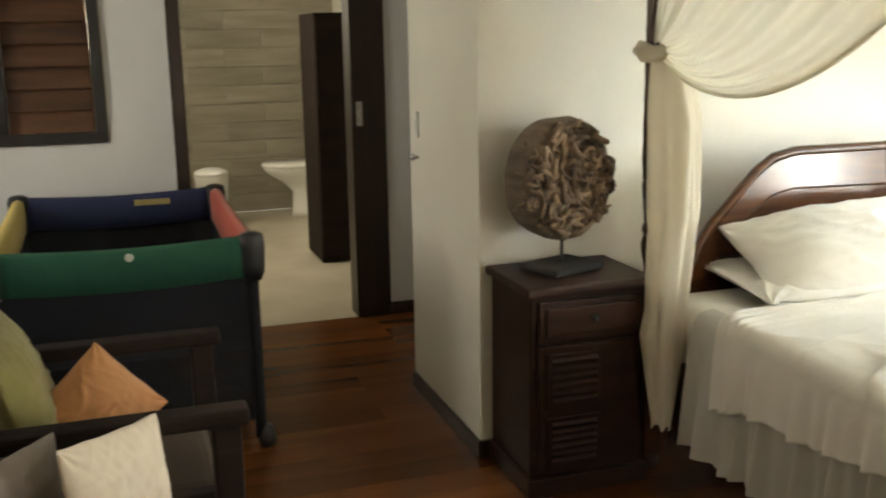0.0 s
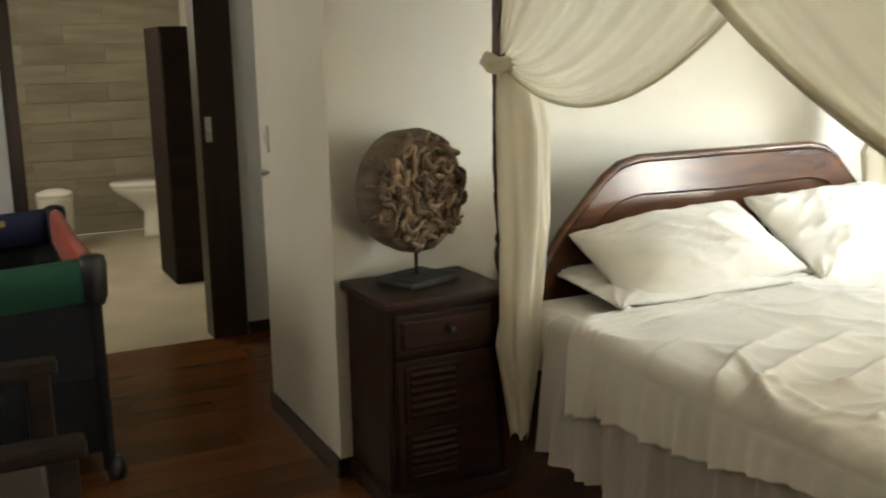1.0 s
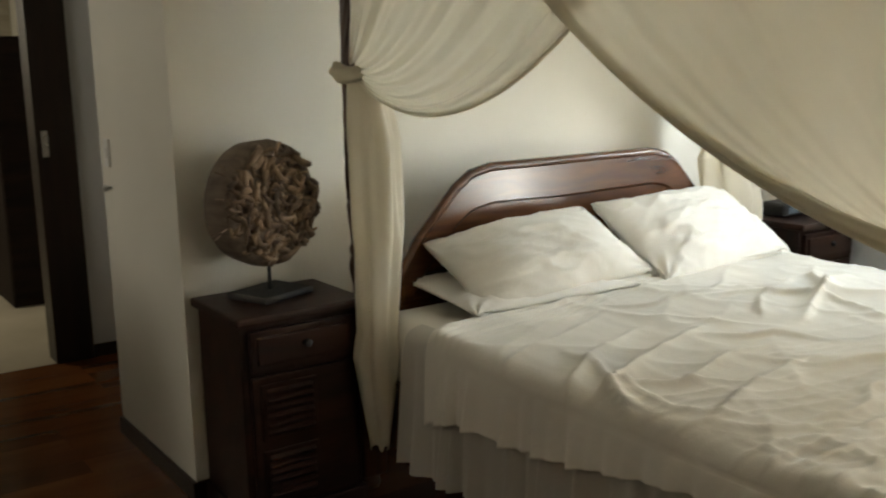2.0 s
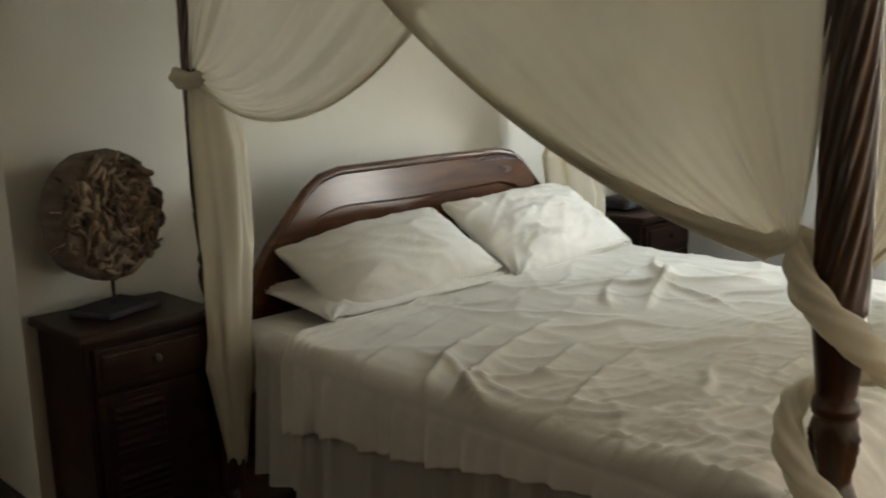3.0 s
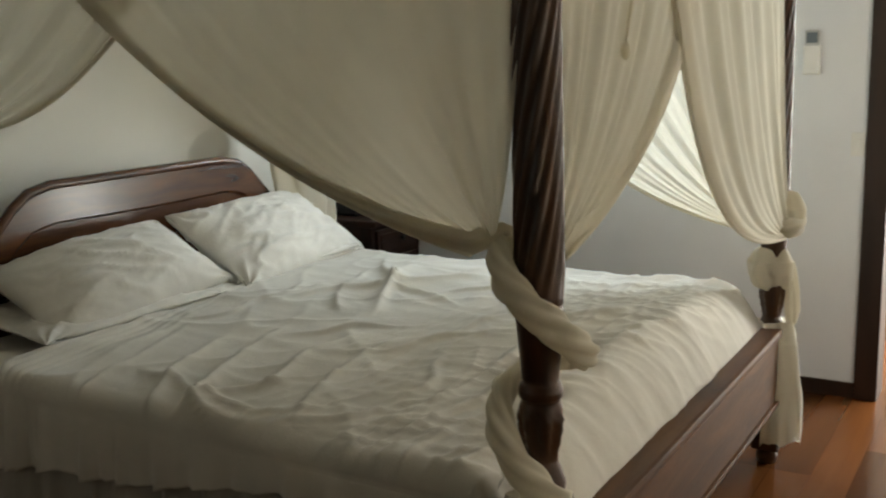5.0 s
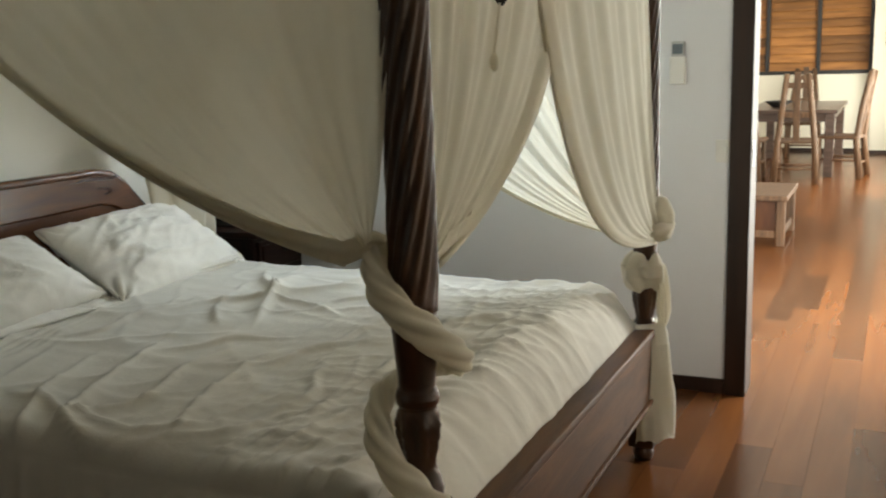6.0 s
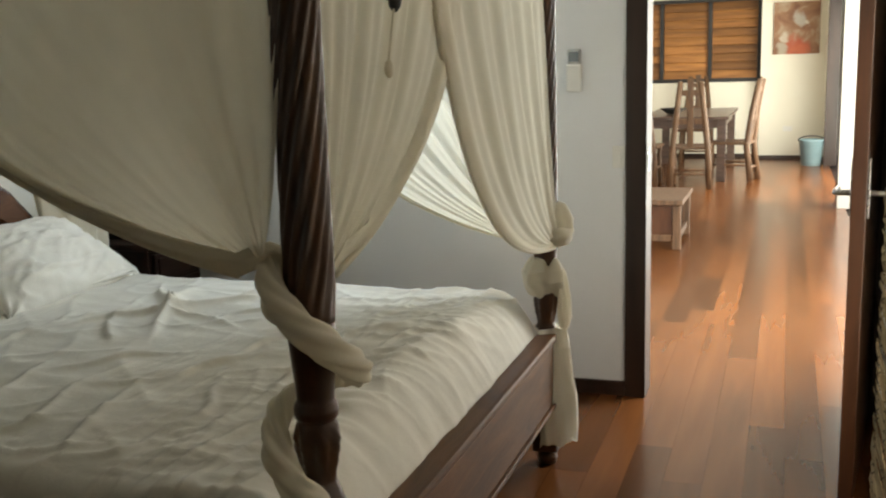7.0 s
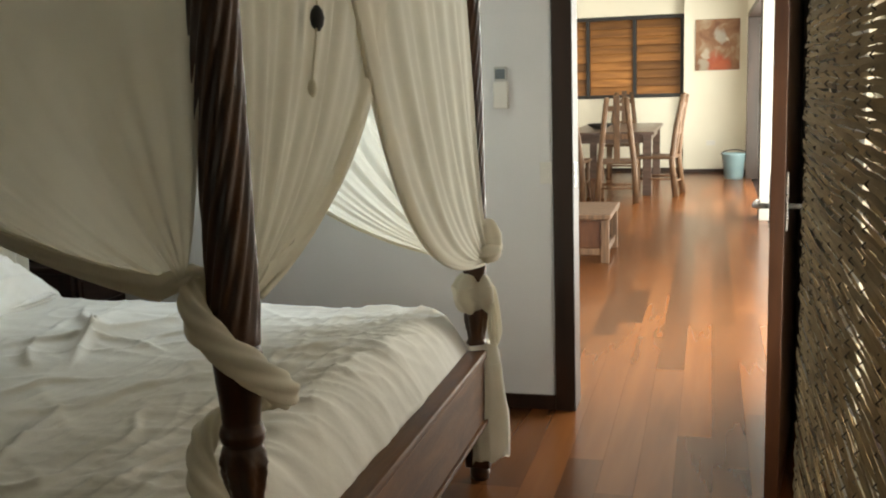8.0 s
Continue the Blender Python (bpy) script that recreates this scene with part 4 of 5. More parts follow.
def tail(path, widths, seed, thick=0.030, folds=4, tucked=False):
    """A gathered end of the net that hangs down: a flattened, folded tube that opens at its end."""
    pts = [Vector(p) for p in path]
    n, sides = 60, 44
    rows = []
    for i in range(n + 1):
        f = i / n * (len(pts) - 1)
        k = min(int(f), len(pts) - 2)
        s = f - k
        s = s * s * (3 - 2 * s)
        p = pts[k].lerp(pts[k + 1], s)
        w = widths[k] + (widths[k + 1] - widths[k]) * s
        shut = 0.12 + 0.88 * math.sqrt(max(0.0, 1 - abs(2 * i / n - 1) ** 2.6)) if tucked else 1.0
        row = []
        for j in range(sides):
            a = 2 * math.pi * j / sides
            r = 1 + 0.20 * math.cos(folds * a + 2.2 * noise.noise(Vector((i * 0.04, seed, 0)))) + 0.10 * math.cos(2 * folds * a + seed + i * 0.05)
            row.append(p + Vector((shut * (thick * r * math.sin(a) + 0.30 * w * r * math.cos(a)), shut * w * 0.95 * r * math.cos(a), 0.006 * math.sin(a * 5 + seed) * (i == n) * 3)))
        rows.append(row)
    return part("tail", skin(rows, closed_v=True, caps=False), NET, net, smooth=True)


tail([(BX0 + 0.055, BY0 + 0.0, 1.37), (BX0 + 0.09, BY0 + 0.005, 1.15), (BX0 + 0.13, BY0 - 0.015, 0.85), (BX0 + 0.17, BY0 - 0.055, 0.58), (BX0 + 0.18, BY0 - 0.065, 0.50), (BX0 + 0.19, BY0 - 0.07, 0.225)],
     [0.045, 0.070, 0.068, 0.050, 0.060, 0.026], 1.0)
tail([(BX0 + 0.05, BY1 - 0.07, 1.14), (BX0 + 0.09, BY1 - 0.10, 0.98), (BX0 + 0.09, BY1 - 0.07, 0.80), (BX0 + 0.09, BY1 - 0.02, 0.62)], [0.04, 0.12, 0.13, 0.07], 2.0)
# wound round the near foot post, seen from its outer corner
vr, vf = Vector((0.906, 0.42, 0)), Vector((0.42, -0.906, 0))
c0 = Vector((BX1, BY0, 0))


def around(a, radius, z):
    """a in degrees: 0 faces the camera's side, 90 its right, 180 behind."""
    return c0 + (vf * math.cos(radians(a)) + vr * math.sin(radians(a))) * radius + Vector((0, 0, z))


WIND = ((-140, 1.09), (-110, 1.072), (0, 0.955), (60, 0.888), (95, 0.858), (180, 0.825), (250, 0.785), (300, 0.715), (390, 0.600), (420, 0.58))


def wind_height(a):
    for (a0, z0), (a1, z1) in zip(WIND, WIND[1:]):
        if a <= a1:
            return z0 + (z1 - z0) * (a - a0) / (a1 - a0)
    return WIND[-1][1]


wind = []
for k in range(101):
    a = -110 + 500 * k / 100
    wind.append(around(a, 0.066 + 0.012 * math.sin(math.pi * k / 100), sum(wind_height(a + q * 6) for q in range(-4, 5)) / 9))
part("wound_end", tube(wind, lambda t: 0.0195 + 0.008 * math.sin(math.pi * min(1, t * 2.0)) + 0.030 * max(0, t - 0.62) + 0.0015 * math.sin(t * 57), 40, ridges=5, twist=58), NET, net, smooth=True)
tail([around(-15, 0.085, 0.64), around(-25, 0.09, 0.50), around(-25, 0.09, 0.33)], [0.045, 0.055, 0.04], 3.0)
# wound round the far foot post
c0 = Vector((BX1, BY1, 0))
part("wound_end", tube([around(-40 + 300 * k / 50, 0.052 + 0.012 * math.sin(math.pi * k / 50), 0.835 - 0.02 * math.sin(math.pi * k / 25)) for k in range(51)], lambda t: 0.020 + 0.014 * math.sin(math.pi * t), 22, ridges=5, twist=24), NET, net, smooth=True)
tail([around(60, 0.030, 0.93), around(62, 0.036, 0.87), around(70, 0.040, 0.785)], [0.046, 0.064, 0.046], 6.0, 0.045, tucked=True)
tail([around(-60, 0.010, 0.745), around(-60, 0.014, 0.70), around(-60, 0.010, 0.655), around(-60, 0.006, 0.60)], [0.056, 0.068, 0.066, 0.056], 4.0, 0.060, tucked=True)
tail([around(75, 0.052, 0.70), around(72, 0.062, 0.60), around(66, 0.066, 0.53), around(62, 0.064, 0.485)], [0.030, 0.024, 0.026, 0.014], 7.0, 0.018, tucked=True)
tail([around(10, 0.020, 0.500), around(20, 0.030, 0.43), around(36, 0.046, 0.27), around(40, 0.052, 0.10)], [0.046, 0.066, 0.084, 0.078], 5.0, 0.052)

# dark bead and pale toggles on cords at the net's opening
for n_, (x, y, z, m, r) in enumerate(((BX1 + 0.055, 0.415, 1.515, BLACK, 0.014), (BX1 + 0.055, 0.375, 1.385, NET, 0.010))):
    b = lathe([(z - 1.7 * r, r * 0.3), (z - r, r * 0.8), (z, r), (z + r, r * 0.8), (z + 1.7 * r, r * 0.3)], x, y, 16)
    part("toggle", b, m, net, "dark wooden bead" if n_ == 0 else "pale cloth toggle", smooth=True)
part("cord", tube([(BX1 + 0.045, 0.44, 2.12), (BX1 + 0.055, 0.42, 1.53), (BX1 + 0.055, 0.375, 1.40)], 0.003, 6), NET, net)

# ---- nightstands ----


def nightstand(m=None):
    x0, x1, y0, y1, top = 0.016, 0.355, -0.365, 0.045, 0.675
    root = thing("nightstand", "dark brown wooden nightstand with a drawer and a louvred door", "nightstand", ((x0 + x1) / 2, (y0 + y1) / 2, 0), group="nightstands")
    part("body", box(x0, x1 - 0.02, y0 + 0.012, y1 - 0.012, 0.06, top - 0.028, 0.004), NS_WOOD, root)
    part("plinth", box(x0, x1, y0, y1, 0.0, 0.062, 0.006), NS_WOOD, root)
    part("top", box(x0, x1 + 0.018, y0 - 0.012, y1 + 0.010, top - 0.028, top, 0.008), NS_WOOD, root)
    dr = part("drawer", box(x1 - 0.02, x1 - 0.002, y0 + 0.035, y1 - 0.035, 0.50, 0.625, 0.004), NS_WOOD, root)
    part("panel", box(x1 - 0.006, x1 + 0.006, y0 + 0.055, y1 - 0.055, 0.52, 0.606, 0.005), NS_WOOD, dr)
    knob = lathe([(0, 0.004), (0.006, 0.005), (0.010, 0.012), (0.020, 0.012), (0.024, 0.006)], 0, 0, 16)
    bmesh.ops.transform(knob, matrix=pose(x1 + 0.004, (y0 + y1) / 2 + 0.005, 0.57, 0, 90, 0), verts=knob.verts)
    part("knob", knob, BLACK, dr, "small dark knob", smooth=True)
    door = part("door", box(x1 - 0.02, x1 - 0.004, y0 + 0.035, y1 - 0.035, 0.08, 0.485, 0.004), NS_WOOD, root)
    for z0, z1 in ((0.30, 0.45), (0.105, 0.245)):
        part("louvre_frame", box(x1 - 0.006, x1 + 0.003, y0 + 0.06, y0 + 0.24, z0 - 0.012, z1 + 0.012, 0.003), NS_WOOD, door)
        n = 6
        for k in range(n):
            z = z0 + (k + 0.5) * (z1 - z0) / n
            part("slat", box(-0.008, 0.008, y0 + 0.075, y0 + 0.225, -0.008, 0.008, 0.002, m=pose(x1 + 0.004, 0, z, 0, 35, 0), seg=1), NS_WOOD, door)
    return root


ns = nightstand()
ns2 = copy_thing(ns, pose(0.26, 2.34, 0))
ns2["label"] = "dark brown wooden nightstand in the corner beyond the bed"

# woven driftwood disc on its stand
disc = thing("driftwood_disc", "round sculpture of tangled driftwood on a black block", "sculpture", (0.18, -0.175, 0.676))
DC, DR = Vector((0.165, -0.165, 0.966)), 0.194
b = bmesh.new()
rows = []
for x, r in ((-0.085, 0.0), (-0.085, DR * 0.88), (-0.07, DR * 0.95), (0.0, DR), (0.028, DR * 0.97), (0.038, DR * 0.88), (0.030, 0.0)):
    rows.append([(DC.x + x, DC.y + max(r, 0.001) * math.cos(2 * math.pi * k / 48) * (1 + 0.006 * math.sin(k * 1.7)), DC.z + max(r, 0.001) * math.sin(2 * math.pi * k / 48) * (1 + 0.006 * math.cos(k * 2.3))) for k in range(48)])
skin(rows, closed_v=True, bm=b)
part("drum", b, DRUM, disc, smooth=True)
rnd = random.Random(7)
b = bmesh.new()
for k in range(250):
    r, a = DR * 0.92 * math.sqrt(rnd.random()), rnd.random() * 2 * math.pi
    ang, ln, bend = rnd.random() * math.pi, rnd.uniform(0.03, 0.10), rnd.uniform(-0.035, 0.035)
    c = Vector((DC.x + 0.038 + rnd.uniform(-0.004, 0.022), DC.y + r * math.cos(a), DC.z + r * math.sin(a)))
    d, n2 = Vector((rnd.uniform(-0.25, 0.25), math.cos(ang), math.sin(ang))), Vector((0.3, -math.sin(ang), math.cos(ang)))
    pts = []
    for s in (-1, -0.5, 0, 0.5, 1):
        p = c + d * (ln / 2 * s) + n2 * (bend * (1 - s * s))
        q = Vector((0, p.y - DC.y, p.z - DC.z))
        if q.length > DR * 0.95:
            q = q.normalized() * DR * 0.95
            p = Vector((min(p.x, DC.x + 0.03), DC.y + q.y, DC.z + q.z))
        pts.append(p)
    tk = rnd.uniform(0.005, 0.0125)
    tube(pts, lambda t, tk=tk: tk * (1 - 0.6 * abs(2 * t - 1) ** 2), 6, bm=b)
part("twig_tangle", b, TWIG, disc, smooth=True, kind="stuff")
for k in range(7):
    a = radians(rnd.uniform(100, 260))
    p = DC + Vector((rnd.uniform(-0.03, 0.03), DR * math.cos(a), DR * math.sin(a)))
    part("twig", tube([p, p + Vector((rnd.uniform(-0.02, 0.02), 0.028 * math.cos(a), 0.028 * math.sin(a)))], 0.0022, 6), TWIG, disc)
part("rod", lathe([(0.695, 0.006), (0.79, 0.006)], DC.x, DC.y, 12), BLACK, disc)
part("base", box(0.080, 0.250, -0.270, -0.060, 0.676, 0.699, 0.009), BLACK, disc, "low black block")
disc.rotation_euler = (0, 0, radians(20))

# a small dark thing on the far nightstand
radio = thing("clock_radio", "small black clock radio on the far nightstand", "radio", (0.2, 2.3, 0.676))
part("case", box(0.14, 0.28, 2.22, 2.40, 0.676, 0.735, 0.02, seg=3), BLACK, radio)
part("dial", box(0.279, 0.283, 2.25, 2.37, 0.69, 0.72, 0.001), SCREEN, radio)

# ---- the travel cot ----
cot = thing("travel_cot", "navy folding travel cot with green, red, blue and yellow top rails", "cot", (-0.97, -1.48, 0))
CX0, CX1, CY0, CY1, CZ = -1.56, -0.36, -1.90, -1.08, 0.735


def rail(y0, y1, x0, x1, mat, label):
    pts = [Vector((x0, y0, CZ)).lerp(Vector((x1, y1, CZ)), k / 20) - Vector((0, 0, 0.014 * math.sin(math.pi * k / 20))) for k in range(21)]
    rows = []
    d = Vector((x1 - x0, y1 - y0, 0)).normalized()
    side = Vector((-d.y, d.x, 0))
    prof = [(-0.024, -0.115), (-0.026, -0.03), (-0.022, 0.012), (0, 0.026), (0.022, 0.012), (0.026, -0.03), (0.024, -0.115), (0, -0.118)]
    for p in pts:
        rows.append([p + side * a + Vector((0, 0, h)) for a, h in prof])
    return part("top_rail", skin(rows, closed_v=True, caps=True), mat, cot, label, smooth=True)


front = rail(CY0 + 0.03, CY1 - 0.03, CX1, CX1, GREEN, "green padded rail")
back = rail(CY0 + 0.03, CY1 - 0.03, CX0, CX0, NAVY_BLUE, "dark blue padded rail")
rail(CY1, CY1, CX0 + 0.03, CX1 - 0.03, RED, "red padded rail")
rail(CY0, CY0, CX0 + 0.03, CX1 - 0.03, YELLOW, "yellow padded rail")
bd = lathe([(0, 0.014), (0.003, 0.013), (0.004, 0.001)], 0, 0, 20)
bmesh.ops.transform(bd, matrix=pose(CX1 + 0.025, -1.475, CZ - 0.015, 0, 90, 0), verts=bd.verts)
part("badge", bd, PLASTIC_WHITE, front, "small white round badge")
part("badge", box(CX0 + 0.024, CX0 + 0.030, -1.43, -1.28, CZ - 0.035, CZ - 0.010, 0.001), GOLD, back, "small gold label")
for x in (CX0, CX1):
    for y in (CY0, CY1):
        cap = part("corner_cap", lathe([(CZ - 0.13, 0.030), (CZ - 0.10, 0.042), (CZ, 0.046), (CZ + 0.028, 0.040), (CZ + 0.036, 0.020)], x, y, 20), PLASTIC_DARK, cot, smooth=True)
        part("leg", lathe([(0.035, 0.020), (CZ - 0.10, 0.020)], x, y, 16), NAVY, cot, smooth=True)
        part("foot", lathe([(0, 0.026), (0.025, 0.034), (0.05, 0.030), (0.075, 0.020)], x, y + (0.02 if y > -1.5 else -0.02), 16), PLASTIC_DARK, cot, smooth=True)
for x in (CX0, CX1):
    part("side_panel", box(x - 0.004, x + 0.004, CY0 + 0.02, CY1 - 0.02, 0.36, CZ - 0.10), NAVY if x == CX1 else MESH_NAVY, cot, "navy fabric side")
    part("lower_panel", box(x - 0.004, x + 0.004, CY0 + 0.02, CY1 - 0.02, 0.10, 0.36), MESH_NAVY, cot)
for y in (CY0, CY1):
    part("side_panel", box(CX0 + 0.02, CX1 - 0.02, y - 0.004, y + 0.004, 0.12, CZ - 0.10), MESH_NAVY, cot, "navy mesh side")
part("cot_floor", box(CX0 + 0.03, CX1 - 0.03, CY0 + 0.03, CY1 - 0.03, 0.22, 0.26, 0.01), NAVY, cot)

# ---- sofa with cushions ----
sofa = thing("wooden_sofa", "dark wooden sofa with flat arms and a low back", "sofa", (0.9, -1.75, 0))
for x in (0.30, 0.90, 1.50):
    part("arm", box(x - 0.035, x + 0.035, -2.05, -1.26, 0.600, 0.637, 0.010), SOFA_WOOD, sofa)
    part("leg", box(x - 0.03, x + 0.03, -1.34, -1.28, 0, 0.602, 0.006), SOFA_WOOD, sofa)
    part("leg", box(x - 0.03, x + 0.03, -2.06, -2.00, 0, 0.84, 0.006), SOFA_WOOD, sofa)
    part("side_rail", box(x - 0.015, x + 0.015, -2.0, -1.34, 0.28, 0.36, 0.004), SOFA_WOOD, sofa)
part("seat_rail", box(0.33, 1.47, -1.33, -1.30, 0.26, 0.36, 0.006), SOFA_WOOD, sofa)
part("back_rail", box(0.33, 1.47, -2.05, -2.015, 0.74, 0.82, 0.006), SOFA_WOOD, sofa)
part("back_rail", box(0.33, 1.47, -2.05, -2.015, 0.44, 0.50, 0.006), SOFA_WOOD, sofa)
for k in range(14):
    x = 0.39 + k * 0.08
    part("back_slat", box(x - 0.014, x + 0.014, -2.045, -2.02, 0.50, 0.74, 0.004, seg=1), SOFA_WOOD, sofa)
part("seat", box(0.34, 0.86, -1.99, -1.32, 0.34, 0.44, 0.035, seg=3), SOFA_SEAT, sofa, "dark seat pad")
part("seat", box(0.94, 1.46, -1.99, -1.32, 0.34, 0.44, 0.035, seg=3), SOFA_SEAT, sofa, "dark seat pad")
G = "cushions on the sofa"
pillow("cushion", "olive green silk cushion on the wooden sofa", pose(0.55, -1.755, 0.610, -72, 12, 8), 0.38, 0.38, 0.15, OLIVE, 2.1, "cushion", 0.35, group=G)
pillow("cushion", "soft orange silk cushion on the wooden sofa", laid((0.574, -1.576, 0.548), (0.0, 0.674, -0.738), (-0.2, 0.70, 0.66)), 0.23, 0.23, 0.12, ORANGE, 4.4, "cushion", 0.35, group=G)


def propped(top, side, lean, w, d):
    """A cushion's turn from its top corner, the way of its upper edge and the lean of its height."""
    u = Vector(side).normalized()
    v = Vector(lean)
    v = (v - u * v.dot(u)).normalized()
    c = Vector(top) - u * (w / 2) - v * (d / 2)
    return Matrix((u, v, u.cross(v))).transposed().to_4x4(), c


turn, c = propped((0.98, -1.456, 0.672), (-0.22, 0.171, -0.035), (-0.07, -0.21, 1), 0.28, 0.26)
pillow("cushion", "cream cotton cushion on the wooden sofa", Matrix.Translation(c) @ turn, 0.28, 0.26, 0.09, CREAM, 6.2, "cushion", 0.35, group=G)
turn, c = propped((1.05, -1.640, 0.685), (-0.20, 0.20, 0.02), (0.02, 0.05, 1), 0.28, 0.26)
pillow("cushion", "dull grey-brown cushion on the wooden sofa", Matrix.Translation(c) @ turn, 0.28, 0.26, 0.09, GREY, 7.7, "cushion", 0.35, group=G)

# ---- bathroom things ----
toilet = thing("toilet", "white ceramic toilet seen from its side", "toilet", (-4.92, 0.05, 0))
rows = []
for z, wx, y0, y1 in ((0.0, 0.10, -0.18, 0.12), (0.05, 0.095, -0.17, 0.12), (0.20, 0.085, -0.16, 0.12), (0.28, 0.11, -0.24, 0.12), (0.35, 0.16, -0.35, 0.12), (0.39, 0.18, -0.385, 0.12), (0.405, 0.18, -0.385, 0.12)):
    cy, hy = (y0 + y1) / 2, (y1 - y0) / 2
    rows.append([(-4.92 + wx * math.cos(2 * math.pi * k / 32), cy + hy * math.sin(2 * math.pi * k / 32), z) for k in range(32)])
part("bowl", skin(rows, closed_v=True, caps=True), CERAMIC, toilet, smooth=True)
rows = [[(-4.92 + (0.185 + d) * math.cos(2 * math.pi * k / 32), -0.13 + (0.265 + d) * math.sin(2 * math.pi * k / 32), z) for k in range(32)] for z, d in ((0.407, 0), (0.415, 0.006), (0.435, 0.006), (0.445, -0.01))]
part("seat", skin(rows, closed_v=True, caps=True), CERAMIC, toilet, smooth=True)
part("tank", box(-5.10, -4.74, 0.12, 0.29, 0.38, 0.78, 0.02, seg=3), CERAMIC, toilet)
part("tank_lid", box(-5.11, -4.73, 0.11, 0.295, 0.78, 0.815, 0.01), CERAMIC, toilet)

cab = thing("tall_cabinet", "tall dark wooden cabinet standing in the bathroom", "cabinet", (-3.3, 0.0, 0))
part("body", box(-3.60, -3.13, -0.29, 0.29, 0.0, 1.56, 0.006), SOFA_WOOD, cab)
part("door", box(-3.13, -3.11, -0.285, 0.285, 0.05, 1.54, 0.004), SOFA_WOOD, cab)
part("handle", box(-3.11, -3.085, -0.295, -0.26, 0.80, 1.0, 0.004), SOFA_WOOD, cab)
bin_ = thing("waste_bin", "white plastic bin on the bathroom floor", "bin", (-4.55, -0.80, 0))
part("bin_body", lathe([(0, 0.09), (0.01, 0.10), (0.40, 0.125), (0.41, 0.13), (0.42, 0.125)], -4.55, -0.83, 24), PLASTIC_WHITE, bin_, smooth=True)
part("lid", lathe([(0.42, 0.13), (0.45, 0.12), (0.47, 0.06), (0.475, 0.01)], -4.55, -0.83, 24), PLASTIC_WHITE, bin_, smooth=True)

# ---- on the walls ----
sw = thing("light_switch", "white double light switch on the wardrobe wall", "switch", (-0.67, HEAD_Y, 1.08), group="light switches")
part("plate", box(-0.70, -0.64, HEAD_Y - 0.009, HEAD_Y, 1.03, 1.13, 0.003), PLASTIC_WHITE, sw)
part("rocker", box(-0.685, -0.655, HEAD_Y - 0.014, HEAD_Y - 0.008, 1.06, 1.10, 0.002), PLASTIC_WHITE, sw)
# knob-like mark below the switch, built as a small turned knob
kb = lathe([(0, 0.006), (0.012, 0.006), (0.016, 0.013), (0.026, 0.012), (0.03, 0.004)], 0, 0, 16)
bmesh.ops.transform(kb, matrix=pose(-0.665, HEAD_Y, 0.955, 90, 0, 0), verts=kb.verts)
tagged(part("wall_knob", kb, STEEL, None, smooth=True), "small dull metal knob on the wardrobe wall", "hook")
sw2 = thing("light_switch", "white light switch beside the dining room doorway", "switch", (2.36, SIDE_Y, 1.0), group="light switches")
part("plate", box(2.33, 2.383, SIDE_Y - 0.009, SIDE_Y, 0.965, 1.055, 0.003), PLASTIC_WHITE, sw2)
part("rocker", box(2.347, 2.367, SIDE_Y - 0.014, SIDE_Y - 0.008, 0.99, 1.03, 0.002), PLASTIC_WHITE, sw2)
rc = thing("remote_control", "white air-conditioner remote in a wall holder", "remote control", (2.175, SIDE_Y, 1.36))
part("holder", box(2.145, 2.208, SIDE_Y - 0.028, SIDE_Y, 1.275, 1.385, 0.006), PLASTIC_WHITE, rc)
rem = part("remote", box(2.150, 2.203, SIDE_Y - 0.024, SIDE_Y - 0.004, 1.29, 1.445, 0.006), REMOTE_GREY, rc)
part("display", box(2.156, 2.197, SIDE_Y - 0.0275, SIDE_Y - 0.023, 1.395, 1.435, 0.001), SCREEN, rem)

# ---- door leaf and blind ----
leaf = thing("open_door", "red-brown wooden door standing open into the bedroom", "door", (3.26, 2.2, 0))
hinge, far_ = Vector((3.315, 2.615, 0)), Vector((3.205, 1.775, 0))
ang = math.degrees(math.atan2(far_.y - hinge.y, far_.x - hinge.x))
ln = (far_ - hinge).length
M = pose(hinge.x, hinge.y, 0, 0, 0, ang)
part("leaf", box(0, ln, -0.022, 0.022, 0.012, 2.09, 0.004, m=M), DOOR_WOOD, leaf)
for sgn in (1, -1):
    hd = part("handle", box(ln - 0.085, ln - 0.045, *sorted((sgn * 0.022, sgn * 0.028)), 0.90, 1.08, 0.002, m=M), STEEL, leaf, "steel lever handle")
    b = tube([M @ Vector((ln - 0.065, sgn * 0.026, 0.975)), M @ Vector((ln - 0.065, sgn * 0.068, 0.975)), M @ Vector((ln - 0.072, sgn * 0.074, 0.975)), M @ Vector((ln - 0.18, sgn * 0.074, 0.975))], 0.009, 12)
    part("lever", b, STEEL, hd, smooth=True)

